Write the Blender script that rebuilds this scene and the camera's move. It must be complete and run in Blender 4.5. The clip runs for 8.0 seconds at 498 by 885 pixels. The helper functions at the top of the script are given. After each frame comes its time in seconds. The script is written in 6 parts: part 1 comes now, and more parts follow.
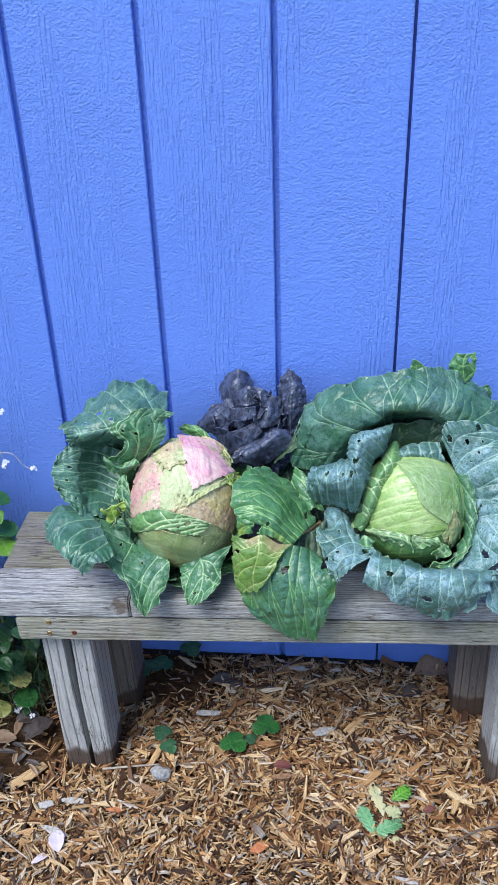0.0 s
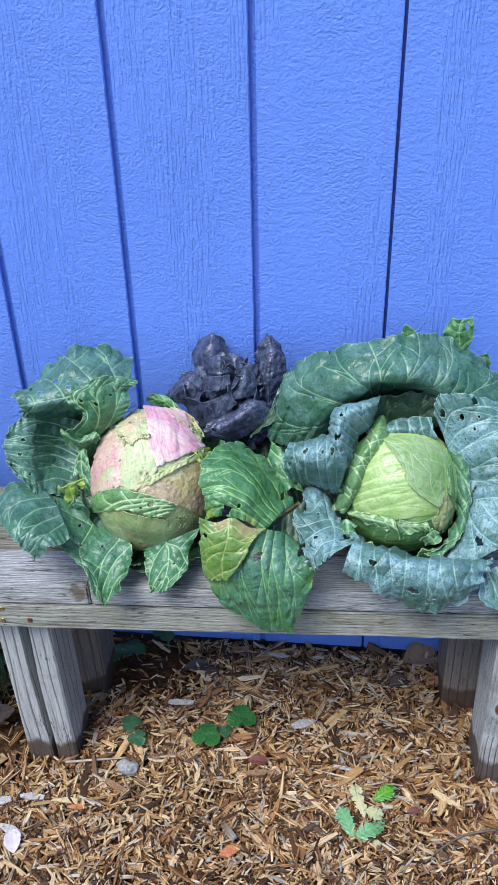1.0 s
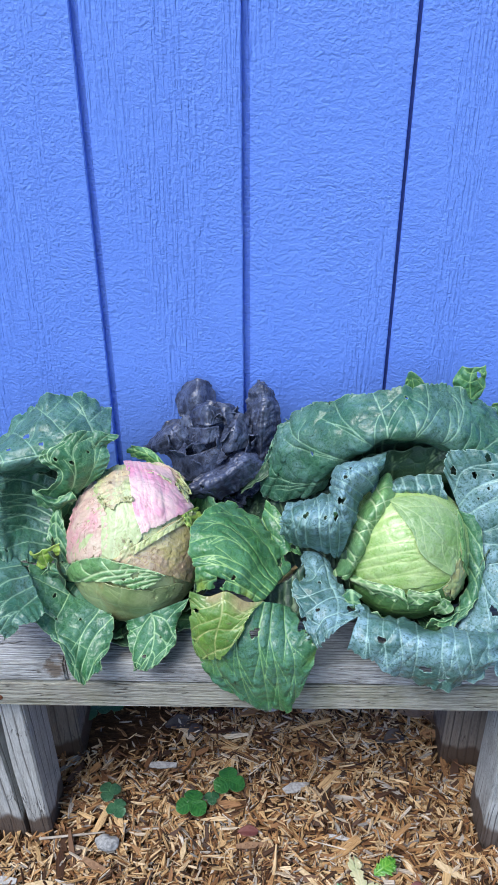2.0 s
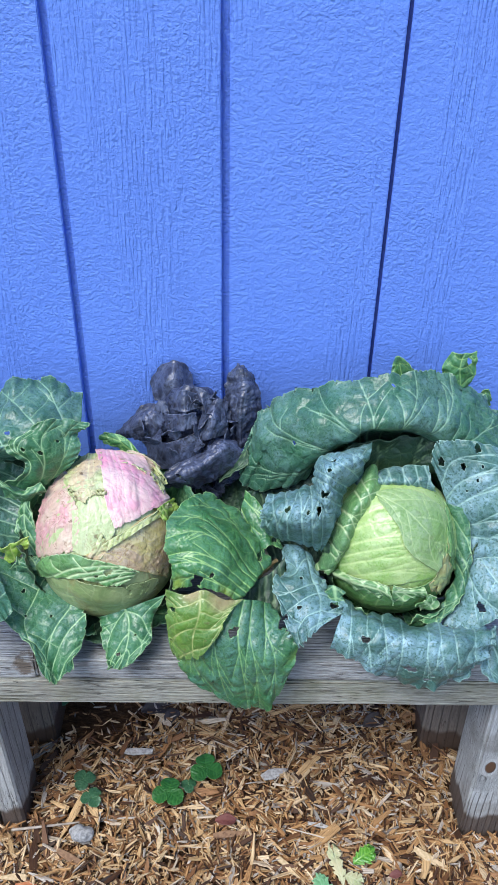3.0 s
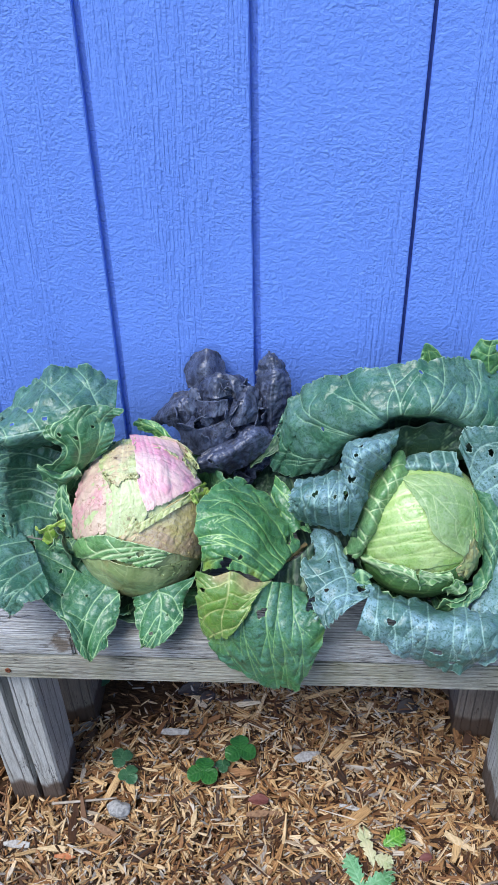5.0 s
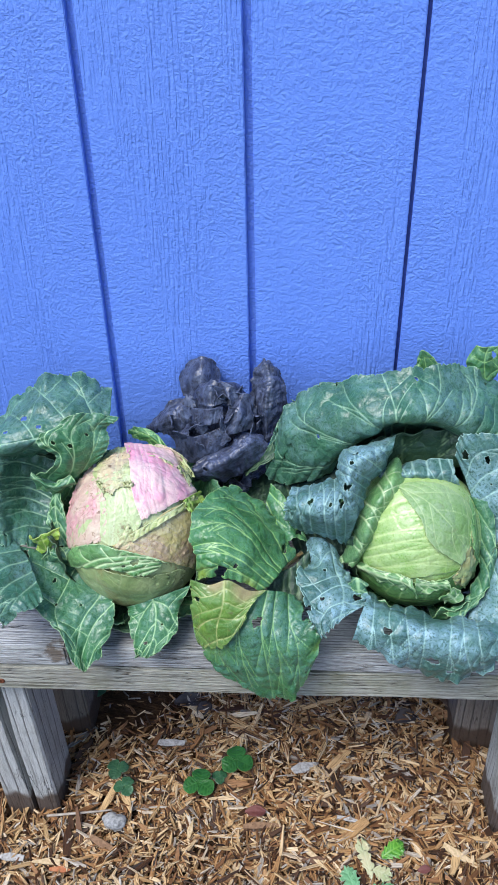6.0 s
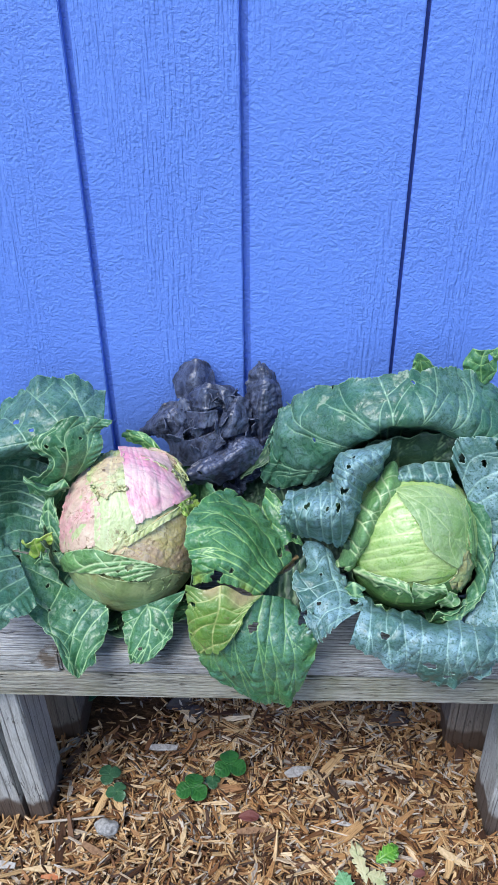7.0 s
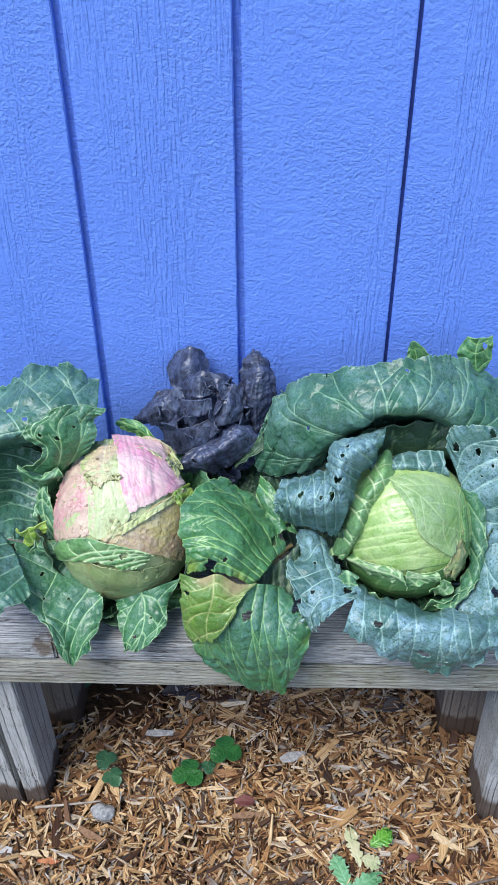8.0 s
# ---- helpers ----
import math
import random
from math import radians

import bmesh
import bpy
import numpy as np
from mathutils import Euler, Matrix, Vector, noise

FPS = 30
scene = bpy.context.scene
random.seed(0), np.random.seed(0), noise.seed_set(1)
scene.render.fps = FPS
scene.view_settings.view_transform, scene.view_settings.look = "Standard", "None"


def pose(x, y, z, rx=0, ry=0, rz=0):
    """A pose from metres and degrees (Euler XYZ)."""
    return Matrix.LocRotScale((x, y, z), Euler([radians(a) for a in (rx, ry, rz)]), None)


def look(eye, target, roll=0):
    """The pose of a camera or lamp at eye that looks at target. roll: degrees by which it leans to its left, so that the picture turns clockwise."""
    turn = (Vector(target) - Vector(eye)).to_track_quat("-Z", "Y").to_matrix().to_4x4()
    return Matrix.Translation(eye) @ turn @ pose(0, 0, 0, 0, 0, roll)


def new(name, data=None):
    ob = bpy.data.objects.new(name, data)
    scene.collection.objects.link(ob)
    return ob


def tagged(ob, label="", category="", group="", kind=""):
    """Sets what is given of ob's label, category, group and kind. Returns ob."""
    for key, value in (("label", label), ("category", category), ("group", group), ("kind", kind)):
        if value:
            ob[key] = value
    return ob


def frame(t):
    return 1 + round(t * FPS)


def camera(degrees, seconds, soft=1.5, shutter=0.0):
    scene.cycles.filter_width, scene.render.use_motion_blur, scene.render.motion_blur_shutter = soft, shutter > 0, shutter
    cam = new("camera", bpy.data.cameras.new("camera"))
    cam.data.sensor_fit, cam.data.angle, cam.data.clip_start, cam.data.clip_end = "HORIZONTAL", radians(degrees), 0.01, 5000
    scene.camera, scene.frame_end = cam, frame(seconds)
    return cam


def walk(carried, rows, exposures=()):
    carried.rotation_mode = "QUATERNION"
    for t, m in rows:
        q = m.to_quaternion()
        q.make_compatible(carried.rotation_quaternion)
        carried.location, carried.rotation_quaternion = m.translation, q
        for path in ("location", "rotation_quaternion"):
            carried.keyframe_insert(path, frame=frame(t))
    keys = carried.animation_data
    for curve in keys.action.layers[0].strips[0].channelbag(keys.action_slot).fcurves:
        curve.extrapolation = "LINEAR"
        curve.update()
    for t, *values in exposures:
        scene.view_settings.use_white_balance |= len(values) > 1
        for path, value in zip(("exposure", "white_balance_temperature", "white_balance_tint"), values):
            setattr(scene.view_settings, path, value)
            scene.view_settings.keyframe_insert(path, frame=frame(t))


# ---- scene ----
cam = camera(33.0, 8.0, 1.1)
PATH = [
    (0, (0.105, 0.047, 1.339), (-0.1, 1.767, 0.339), -2.0),
    (0.5, (0.127, 0.097, 1.297), (-0.087, 1.796, 0.265), -1.8),
    (1, (0.135, 0.167, 1.281), (-0.071, 1.846, 0.213), -1.5),
    (1.5, (0.098, 0.251, 1.297), (-0.107, 1.919, 0.214), -1.5),
    (2, (0.078, 0.308, 1.302), (-0.035, 1.981, 0.212), -0.2),
    (2.2, (0.066, 0.324, 1.3), (0.008, 1.996, 0.204), 0.6),
    (3.3, (0.074, 0.386, 1.309), (0.015, 1.981, 0.104), 1.4),
    (3.5, (0.08, 0.38, 1.306), (-0.004, 1.968, 0.093), 1.1),
    (4, (0.082, 0.368, 1.31), (-0.045, 1.95, 0.094), -0.1),
    (4.5, (0.089, 0.356, 1.314), (-0.074, 1.943, 0.108), -1.1),
    (6, (0.101, 0.361, 1.307), (-0.066, 1.973, 0.134), -1.3),
    (6.5, (0.095, 0.364, 1.305), (-0.052, 1.976, 0.13), -0.9),
    (7, (0.087, 0.37, 1.306), (-0.045, 1.984, 0.132), -0.6),
    (7.5, (0.093, 0.389, 1.303), (-0.036, 1.992, 0.114), -0.5),
    (8, (0.093, 0.376, 1.31), (-0.035, 1.967, 0.104), -0.6),
]
walk(cam, [(t, look(eye, target, roll)) for t, eye, target, roll in PATH], [(0, 1.17, 6200, 9), (8, 1.17, 6200, 9)])

# ---- daylight: bright overcast shade ----
world = bpy.data.worlds.new("sky")
scene.world = world
world.use_nodes = True
wn = world.node_tree.nodes
sky = wn.new("ShaderNodeTexSky")
sky.sky_type = "NISHITA"
sky.sun_disc = False
sky.sun_elevation = radians(60)
sky.sun_rotation = radians(218)
world.node_tree.links.new(sky.outputs[0], wn["Background"].inputs[0])
wn["Background"].inputs[1].default_value = 0.108
sun = new("sun", bpy.data.lights.new("sun", "SUN"))
sun.data.energy = 1.6
sun.data.angle = radians(32)
sun.data.color = (1.0, 0.97, 0.945)
sun.matrix_world = look((-0.9, -1.15, 2.5), (0, 0, 0))


# ---- materials ----
class Nodes:
    """A small helper to wire one node material."""

    def __init__(self, name):
        self.mat = bpy.data.materials.new(name)
        self.mat.use_nodes = True
        self.tree = self.mat.node_tree
        self.bsdf = self.tree.nodes["Principled BSDF"]

    def add(self, kind, **props):
        n = self.tree.nodes.new(kind)
        for k, v in props.items():
            setattr(n, k, v)
        return n

    def put(self, socket, value):
        if isinstance(value, bpy.types.NodeSocket):
            self.tree.links.new(value, socket)
        elif isinstance(value, tuple) and len(value) == 3 and socket.type == "RGBA":
            socket.default_value = (*value, 1)
        else:
            socket.default_value = value

    def obj(self):
        return self.add("ShaderNodeTexCoord").outputs["Object"]

    def uv(self):
        n = self.add("ShaderNodeSeparateXYZ")
        self.put(n.inputs[0], self.add("ShaderNodeTexCoord").outputs["UV"])
        return n.outputs[0], n.outputs[1]

    def scaled(self, vec, scale, shift=(0, 0, 0)):
        n = self.add("ShaderNodeMapping")
        self.put(n.inputs["Vector"], vec)
        n.inputs["Scale"].default_value = scale
        self.put(n.inputs["Location"], shift)
        return n.outputs[0]

    def noise(self, vec, scale, detail=3.0, rough=0.55, distort=0.0):
        n = self.add("ShaderNodeTexNoise")
        self.put(n.inputs["Vector"], vec)
        n.inputs["Scale"].default_value = scale
        n.inputs["Detail"].default_value = detail
        n.inputs["Roughness"].default_value = rough
        n.inputs["Distortion"].default_value = distort
        return n.outputs["Fac"]

    def cells(self, vec, scale):
        n = self.add("ShaderNodeTexVoronoi", feature="DISTANCE_TO_EDGE")
        self.put(n.inputs["Vector"], vec)
        n.inputs["Scale"].default_value = scale
        return n.outputs["Distance"]

    def math(self, op, a, b=0.0, clamp=False):
        n = self.add("ShaderNodeMath", operation=op, use_clamp=clamp)
        self.put(n.inputs[0], a)
        self.put(n.inputs[1], b)
        return n.outputs[0]

    def step(self, x, lo, hi, a=0.0, b=1.0):
        n = self.add("ShaderNodeMapRange", interpolation_type="SMOOTHSTEP")
        self.put(n.inputs[0], x)
        for k, v in ((1, lo), (2, hi), (3, a), (4, b)):
            self.put(n.inputs[k], v)
        return n.outputs[0]

    def mix(self, fac, a, b, blend="MIX"):
        n = self.add("ShaderNodeMix", data_type="RGBA", blend_type=blend)
        self.put(n.inputs["Factor"], fac)
        self.put(n.inputs[6], a)
        self.put(n.inputs[7], b)
        return n.outputs[2]

    def ramp(self, fac, stops):
        n = self.add("ShaderNodeValToRGB")
        e = n.color_ramp.elements
        while len(e) < len(stops):
            e.new(0.5)
        for el, (p, c) in zip(e, stops):
            el.position, el.color = p, (*c, 1)
        self.put(n.inputs[0], fac)
        return n.outputs[0]

    def random(self):
        return self.add("ShaderNodeObjectInfo").outputs["Random"]

    def island(self):
        return self.add("ShaderNodeNewGeometry").outputs["Random Per Island"]

    def bump(self, height, strength, distance, after=None):
        n = self.add("ShaderNodeBump")
        self.put(n.inputs["Height"], height)
        n.inputs["Strength"].default_value = strength
        n.inputs["Distance"].default_value = distance
        if after is not None:
            self.put(n.inputs["Normal"], after)
        return n.outputs[0]

    def done(self, colour, rough, normal=None, spec=0.5, metal=0.0):
        self.put(self.bsdf.inputs["Base Color"], colour)
        self.put(self.bsdf.inputs["Roughness"], rough)
        self.bsdf.inputs["Specular IOR Level"].default_value = spec
        self.bsdf.inputs["Metallic"].default_value = metal
        if normal is not None:
            self.put(self.bsdf.inputs["Normal"], normal)
        return self.mat


def blue_paint(name, deep=1.0):
    n = Nodes(name)
    p = n.obj()
    blot = n.noise(n.scaled(p, (1.0, 1, 1.15)), 215, 3, 0.6, 0.3)
    brush = n.noise(n.scaled(p, (1.0, 1, 1.25)), 85, 2, 0.55, 0.4)
    grain = n.noise(n.scaled(p, (19.0, 1, 1.6)), 13, 2, 0.5, 0.25)
    zone = n.step(n.noise(n.scaled(p, (1, 1, 0.1)), 15, 1), 0.49, 0.63)
    patch = n.step(n.noise(n.scaled(p, (1, 1, 0.6)), 9, 2), 0.35, 0.65, 0.5, 1.0)
    h = n.math("ADD", n.math("MULTIPLY", n.math("MULTIPLY", n.step(blot, 0.32, 0.68), 0.65), patch), n.math("MULTIPLY", n.step(brush, 0.3, 0.7), 0.4))
    h = n.math("ADD", n.math("MULTIPLY", h, n.step(zone, 0.0, 1.0, 1.0, 0.8)), n.math("MULTIPLY", n.math("MULTIPLY", n.step(grain, 0.36, 0.64), zone), 0.85))
    wide = n.noise(n.scaled(p, (1, 1, 0.5)), 6, 3)
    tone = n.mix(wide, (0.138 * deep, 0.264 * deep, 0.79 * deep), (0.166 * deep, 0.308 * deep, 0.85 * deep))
    chip = n.step(n.noise(n.scaled(p, (1, 1, 1.4)), 38, 2), 0.79, 0.82)
    tone = n.mix(chip, tone, (0.05, 0.07, 0.25))
    return n.done(tone, n.step(blot, 0.2, 0.8, 0.5, 0.66), n.bump(h, 0.85, 0.0015), 0.4)


def grey_wood(name, axis, tint=(1, 1, 1), moss=0.0, damp=False, dark=1.0, knot=None, line=0.45, stain=None, ring=0.0042):
    """Silvered softwood: fine fibre, growth-ring lines that wander along the grain, short checks."""
    n = Nodes(name)
    p = n.obj()
    r = n.random()
    shift = n.add("ShaderNodeCombineXYZ")
    for k in range(3):
        n.put(shift.inputs[k], n.math("MULTIPLY", r, 7.0 + k))
    long = [1.0, 1.0, 1.0]
    long[axis] = 0.05
    q = n.scaled(p, tuple(long), shift.outputs[0])
    axes = n.add("ShaderNodeSeparateXYZ")
    n.put(axes.inputs[0], p)
    across = n.math("ADD", axes.outputs[0 if axis == 2 else 1], n.math("MULTIPLY", axes.outputs[1 if axis == 2 else 2], 0.8))
    slow = [14.0, 14.0, 14.0]
    slow[axis] = 2.6
    drift = n.noise(n.scaled(p, tuple(slow), shift.outputs[0]), 1.0, 2, 0.5)
    rings = n.math("ADD", across, n.math("MULTIPLY", drift, 0.04))
    warp = n.noise(p, 60, 2)
    fibre = n.math("ADD", n.math("MULTIPLY", n.noise(q, 430, 4, 0.7, 0.2), 0.62), n.math("MULTIPLY", n.noise(n.scaled(p, tuple(0.14 if k == axis else 1.0 for k in range(3)), shift.outputs[0]), 700, 2, 0.6), 0.38))
    cloud = n.noise(q, 130, 4, 0.65)
    if knot:
        k = n.add("ShaderNodeVectorMath", operation="DISTANCE")
        n.put(k.inputs[0], n.scaled(p, (1.0, 0.0, 0.55)))
        k.inputs[1].default_value = (knot[0], 0.0, knot[1] * 0.55)
        far = n.math("ADD", k.outputs["Value"], n.math("MULTIPLY", warp, 0.002))
        near = n.step(far, 0.012, 0.04, 1.0, 0.0)
        rings = n.math("ADD", n.math("MULTIPLY", rings, n.math("SUBTRACT", 1.0, near)), n.math("MULTIPLY", far, near))
    saw = n.math("FRACT", n.math("DIVIDE", rings, ring))
    lines = n.math("MULTIPLY", n.step(saw, 0.74 if axis == 2 else 0.5, 0.93), n.step(saw, 0.94, 1.0, 1.0, 0.0))
    lines = n.math("MULTIPLY", lines, n.step(cloud, 0.36, 0.6, 0.35, 1.0))
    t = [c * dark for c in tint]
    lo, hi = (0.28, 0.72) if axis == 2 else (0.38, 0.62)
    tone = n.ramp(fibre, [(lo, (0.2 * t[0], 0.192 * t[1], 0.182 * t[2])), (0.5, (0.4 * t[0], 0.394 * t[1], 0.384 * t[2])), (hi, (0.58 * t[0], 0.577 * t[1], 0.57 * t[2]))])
    tone = n.mix(n.step(cloud, 0.4, 0.66, 0.0, 0.35), tone, (0.6 * t[0], 0.6 * t[1], 0.6 * t[2]))
    tone = n.mix(n.math("MULTIPLY", lines, line), tone, (0.075 * dark, 0.066 * dark, 0.058 * dark))
    worn = n.step(n.noise(n.scaled(p, (0.5, 1, 1)), 11, 5, 0.65), 0.5, 0.68)
    tone = n.mix(n.math("MULTIPLY", worn, 0.45), tone, (0.19, 0.17, 0.145))
    if moss:
        green = n.step(n.noise(p, 14, 4, 0.6), 0.42, 0.68, 0.0, moss)
        tone = n.mix(green, tone, (0.22, 0.23, 0.12))
    if damp:
        z = axes.outputs[2]
        edge = n.math("ADD", z, n.math("MULTIPLY", n.noise(n.scaled(p, (1, 1, 0.4)), 26, 2), -0.06))
        tone = n.mix(n.step(edge, 0.008, 0.022, 0.9, 0.0), tone, (0.085, 0.052, 0.034))
    if knot:
        tone = n.mix(n.step(far, 0.0075, 0.0095, 1.0, 0.0), tone, (0.13, 0.07, 0.04))
    if stain:
        k = n.add("ShaderNodeVectorMath", operation="DISTANCE")
        n.put(k.inputs[0], n.scaled(p, (1.0, 0.5, 1.0)))
        k.inputs[1].default_value = (stain[0], 0.0, stain[1])
        blot = n.math("ADD", k.outputs["Value"], n.math("MULTIPLY", n.noise(p, 60, 4, 0.65), 0.04))
        tone = n.mix(n.step(blot, 0.03, 0.038, 0.8, 0.0), tone, (0.14, 0.1, 0.065))
    crack = n.step(n.math("ABSOLUTE", n.math("SUBTRACT", n.noise(q, 150, 2, 0.5), 0.5)), 0.003, 0.012, 1.0, 0.0)
    crack = n.math("MULTIPLY", crack, n.step(n.noise(p, 22, 3), 0.54 if axis == 2 else 0.42, 0.62 if axis == 2 else 0.56))
    tone = n.mix(n.math("MULTIPLY", crack, 0.8), tone, (0.055, 0.046, 0.04))
    h = n.math("SUBTRACT", n.math("MULTIPLY", fibre, 0.7), n.math("MULTIPLY", lines, 0.5))
    h = n.math("SUBTRACT", h, n.math("MULTIPLY", crack, 1.2))
    return n.done(tone, 0.72, n.bump(h, 1.0, 0.0022), 0.3)


def leaf_stuff(name, blade, blade_b, vein, bloom=(0.3, 0.42, 0.45), frost=0.4, rough=0.28, blotch=None, lines=1.0, spots=0.0, wrinkle=0.0, rim=0.6, fine=17.0, fold_tone=(0.28, 0.15, 0.09), aged=(0.22, 0.31, 0.045)):
    """A leaf: green blade, paler veins and rim from the mesh, waxy bloom with the leaf sheen painted in and rubbed off
    in specks, yellowing where the mesh says so.
    """
    n = Nodes(name)
    p = n.obj()
    main = n.add("ShaderNodeAttribute", attribute_name="vein").outputs["Fac"]
    fade = n.add("ShaderNodeAttribute", attribute_name="fade").outputs["Fac"]
    warp = n.add("ShaderNodeVectorMath", operation="ADD")
    n.put(warp.inputs[0], p)
    swirl = n.add("ShaderNodeTexNoise")
    n.put(swirl.inputs["Vector"], p)
    swirl.inputs["Scale"].default_value = 60
    small = n.add("ShaderNodeVectorMath", operation="SCALE")
    n.put(small.inputs[0], swirl.outputs["Color"])
    small.inputs["Scale"].default_value = 0.012
    n.put(warp.inputs[1], small.outputs[0])
    far_fine, far_wide = n.cells(warp.outputs[0], 150), n.cells(warp.outputs[0], 62)
    net = n.step(far_fine, 0.0, 0.09, 1.0, 0.0)
    netw = n.step(far_wide, 0.0, 0.04, 1.0, 0.0)
    broken = n.step(n.noise(p, 34, 1.0), 0.36, 0.56, 0.7, 1.0)
    amount = n.math("MULTIPLY", n.math("MULTIPLY", main, broken), 0.9 * lines)
    amount = n.math("MAXIMUM", amount, n.math("MULTIPLY", netw, 0.22 * lines))
    amount = n.math("MAXIMUM", amount, n.math("MULTIPLY", net, 0.08 * lines))
    tone = n.mix(n.step(n.noise(p, 22, 4, 0.6), 0.36, 0.64), blade, blade_b)
    if blotch:
        tone = n.mix(n.step(n.noise(p, 15, 3, 0.6, 0.6), 0.47, 0.62), tone, blotch)
    tone = n.mix(n.step(n.math("ADD", fade, n.math("MULTIPLY", n.math("SUBTRACT", n.noise(p, 45, 4, 0.6), 0.5), 0.5)), 0.2, 1.1), tone, aged)
    wax_sheen = n.math("MULTIPLY", n.step(n.noise(p, fine, 3, 0.6), 0.36, 0.62, 0.25, 1.0), frost)
    wax_sheen = n.math("MULTIPLY", wax_sheen, n.step(n.noise(p, 330, 3, 0.65), 0.38, 0.5, 0.25, 1.0))
    # Paler mid-cell: sheen on the raised puckers, put into the bloom colour.
    wax_sheen = n.math("MULTIPLY", wax_sheen, n.step(far_wide, 0.0, 0.35, 0.6, 1.0))
    tone = n.mix(wax_sheen, tone, bloom)
    tone = n.mix(amount, tone, vein)
    if spots:
        tone = n.mix(n.step(n.noise(p, 75, 3, 0.6), 0.64, 0.7, 0.0, spots), tone, (0.16, 0.1, 0.05))
    if wrinkle:
        fold = n.noise(n.scaled(p, (1, 1, 0.38)), 62, 3, 0.6, 1.6)
        crease = n.step(n.math("ABSOLUTE", n.math("SUBTRACT", fold, 0.5)), 0.0, 0.03, 1.0, 0.0)
        crease = n.math("MULTIPLY", crease, n.step(n.noise(p, 28, 2), 0.4, 0.6, 0.1, 1.0))
        tone = n.mix(n.math("MULTIPLY", crease, 0.6 * wrinkle), tone, fold_tone)
    margin = n.add("ShaderNodeAttribute", attribute_name="margin").outputs["Fac"]
    # Pale rim: light caught by the blade's thickness, painted as colour.
    edge = n.step(margin, 0.0003, 0.0016, rim, 0.0)
    tone = n.mix(edge, tone, vein)
    h = n.math("ADD", n.math("MULTIPLY", n.step(far_wide, 0.0, 0.3), 0.5 * lines), n.math("MULTIPLY", n.step(far_fine, 0.0, 0.4), 0.2 * lines))
    h = n.math("ADD", h, n.math("MULTIPLY", n.noise(p, 230, 3, 0.6), 0.5))
    if wrinkle:
        h = n.math("ADD", h, n.math("MULTIPLY", fold, 1.2 * wrinkle))
    return n.done(tone, n.math("ADD", rough, n.math("MULTIPLY", wax_sheen, 0.16)), n.bump(h, 0.8, 0.0014), 0.5)


def chips_stuff():
    n = Nodes("wood chips")
    r = n.island()
    u, w = n.uv()
    c = n.add("ShaderNodeCombineXYZ")
    n.put(c.inputs[0], n.math("MULTIPLY", u, 1.5))
    n.put(c.inputs[1], n.math("MULTIPLY", w, 30.0))
    n.put(c.inputs[2], n.math("MULTIPLY", r, 90.0))
    fibre = n.noise(c.outputs[0], 1.2, 3, 0.6)
    tone = n.ramp(r, [(0.0, (0.012, 0.007, 0.005)), (0.17, (0.06, 0.026, 0.012)), (0.3, (0.26, 0.12, 0.046)), (0.48, (0.45, 0.25, 0.1)), (0.68, (0.6, 0.4, 0.19)), (0.84, (0.75, 0.57, 0.35)), (0.92, (0.56, 0.5, 0.42)), (1.0, (0.22, 0.21, 0.19))])
    tone = n.mix(n.step(fibre, 0.36, 0.56, 0.6, 0.0), tone, (0.1, 0.045, 0.018))
    stain = n.noise(n.obj(), 16, 4, 0.6)
    tone = n.mix(n.step(stain, 0.52, 0.72, 0.0, 0.5), tone, (0.1, 0.042, 0.018))
    return n.done(tone, 0.62, n.bump(fibre, 0.5, 0.0008), 0.4)


def soil_stuff():
    n = Nodes("mulch bed")
    p = n.obj()
    a = n.noise(n.scaled(p, (1, 2.2, 1)), 60, 5, 0.7, 1.0)
    b = n.noise(p, 5, 4)
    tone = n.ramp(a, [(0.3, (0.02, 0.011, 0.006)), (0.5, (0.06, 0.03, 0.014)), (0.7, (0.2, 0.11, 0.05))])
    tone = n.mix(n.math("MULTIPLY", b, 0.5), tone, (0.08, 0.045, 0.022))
    return n.done(tone, 0.9, n.bump(a, 1.0, 0.006), 0.2)


def plain(name, colour, colour_b, rough=0.6, scale=60.0, relief=0.0006, metal=0.0):
    n = Nodes(name)
    p = n.obj()
    f = n.noise(p, scale, 4, 0.6)
    return n.done(n.mix(n.step(f, 0.35, 0.65), colour, colour_b), rough, n.bump(f, 0.5, relief), 0.4, metal)


paint = blue_paint("blue textured paint")
# The wall paint again at 0.8 of its tone, for the groove floors.
paint_groove = blue_paint("darker blue paint in the grooves", 0.8)
seat_wood = grey_wood("weathered seat board", 0, (1.0, 1.02, 1.02), line=0.35)
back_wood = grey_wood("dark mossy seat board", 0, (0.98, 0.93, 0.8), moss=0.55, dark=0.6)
# Rear posts: browner wood at about half the front posts' tone.
rear_wood = grey_wood("dark brown post with a damp foot", 2, (1.0, 0.86, 0.74), damp=True, dark=0.55, line=0.7, ring=0.017)
stained_wood = grey_wood("weathered seat board with a brown stain", 0, (1.0, 1.02, 1.02), line=0.35, stain=(-0.282, 0.42))
apron_wood = grey_wood("weathered apron", 0, (0.94, 0.93, 0.8), moss=0.4, dark=0.95, ring=0.0052, line=0.4)
leg_wood = grey_wood("weathered post", 2, (1.12, 1.15, 1.13), damp=True, line=0.8, ring=0.017)
knot_wood = grey_wood("weathered knotty post", 2, (1.2, 1.26, 1.27), damp=True, knot=(0.375, 0.172), line=0.95, ring=0.0095)
chip_mat = chips_stuff()
bed_mat = soil_stuff()
leaf_blue = leaf_stuff("blue-green leaf", (0.011, 0.066, 0.028), (0.026, 0.115, 0.05), (0.34, 0.54, 0.34), (0.17, 0.3, 0.29), 0.6, 0.3, lines=0.75)
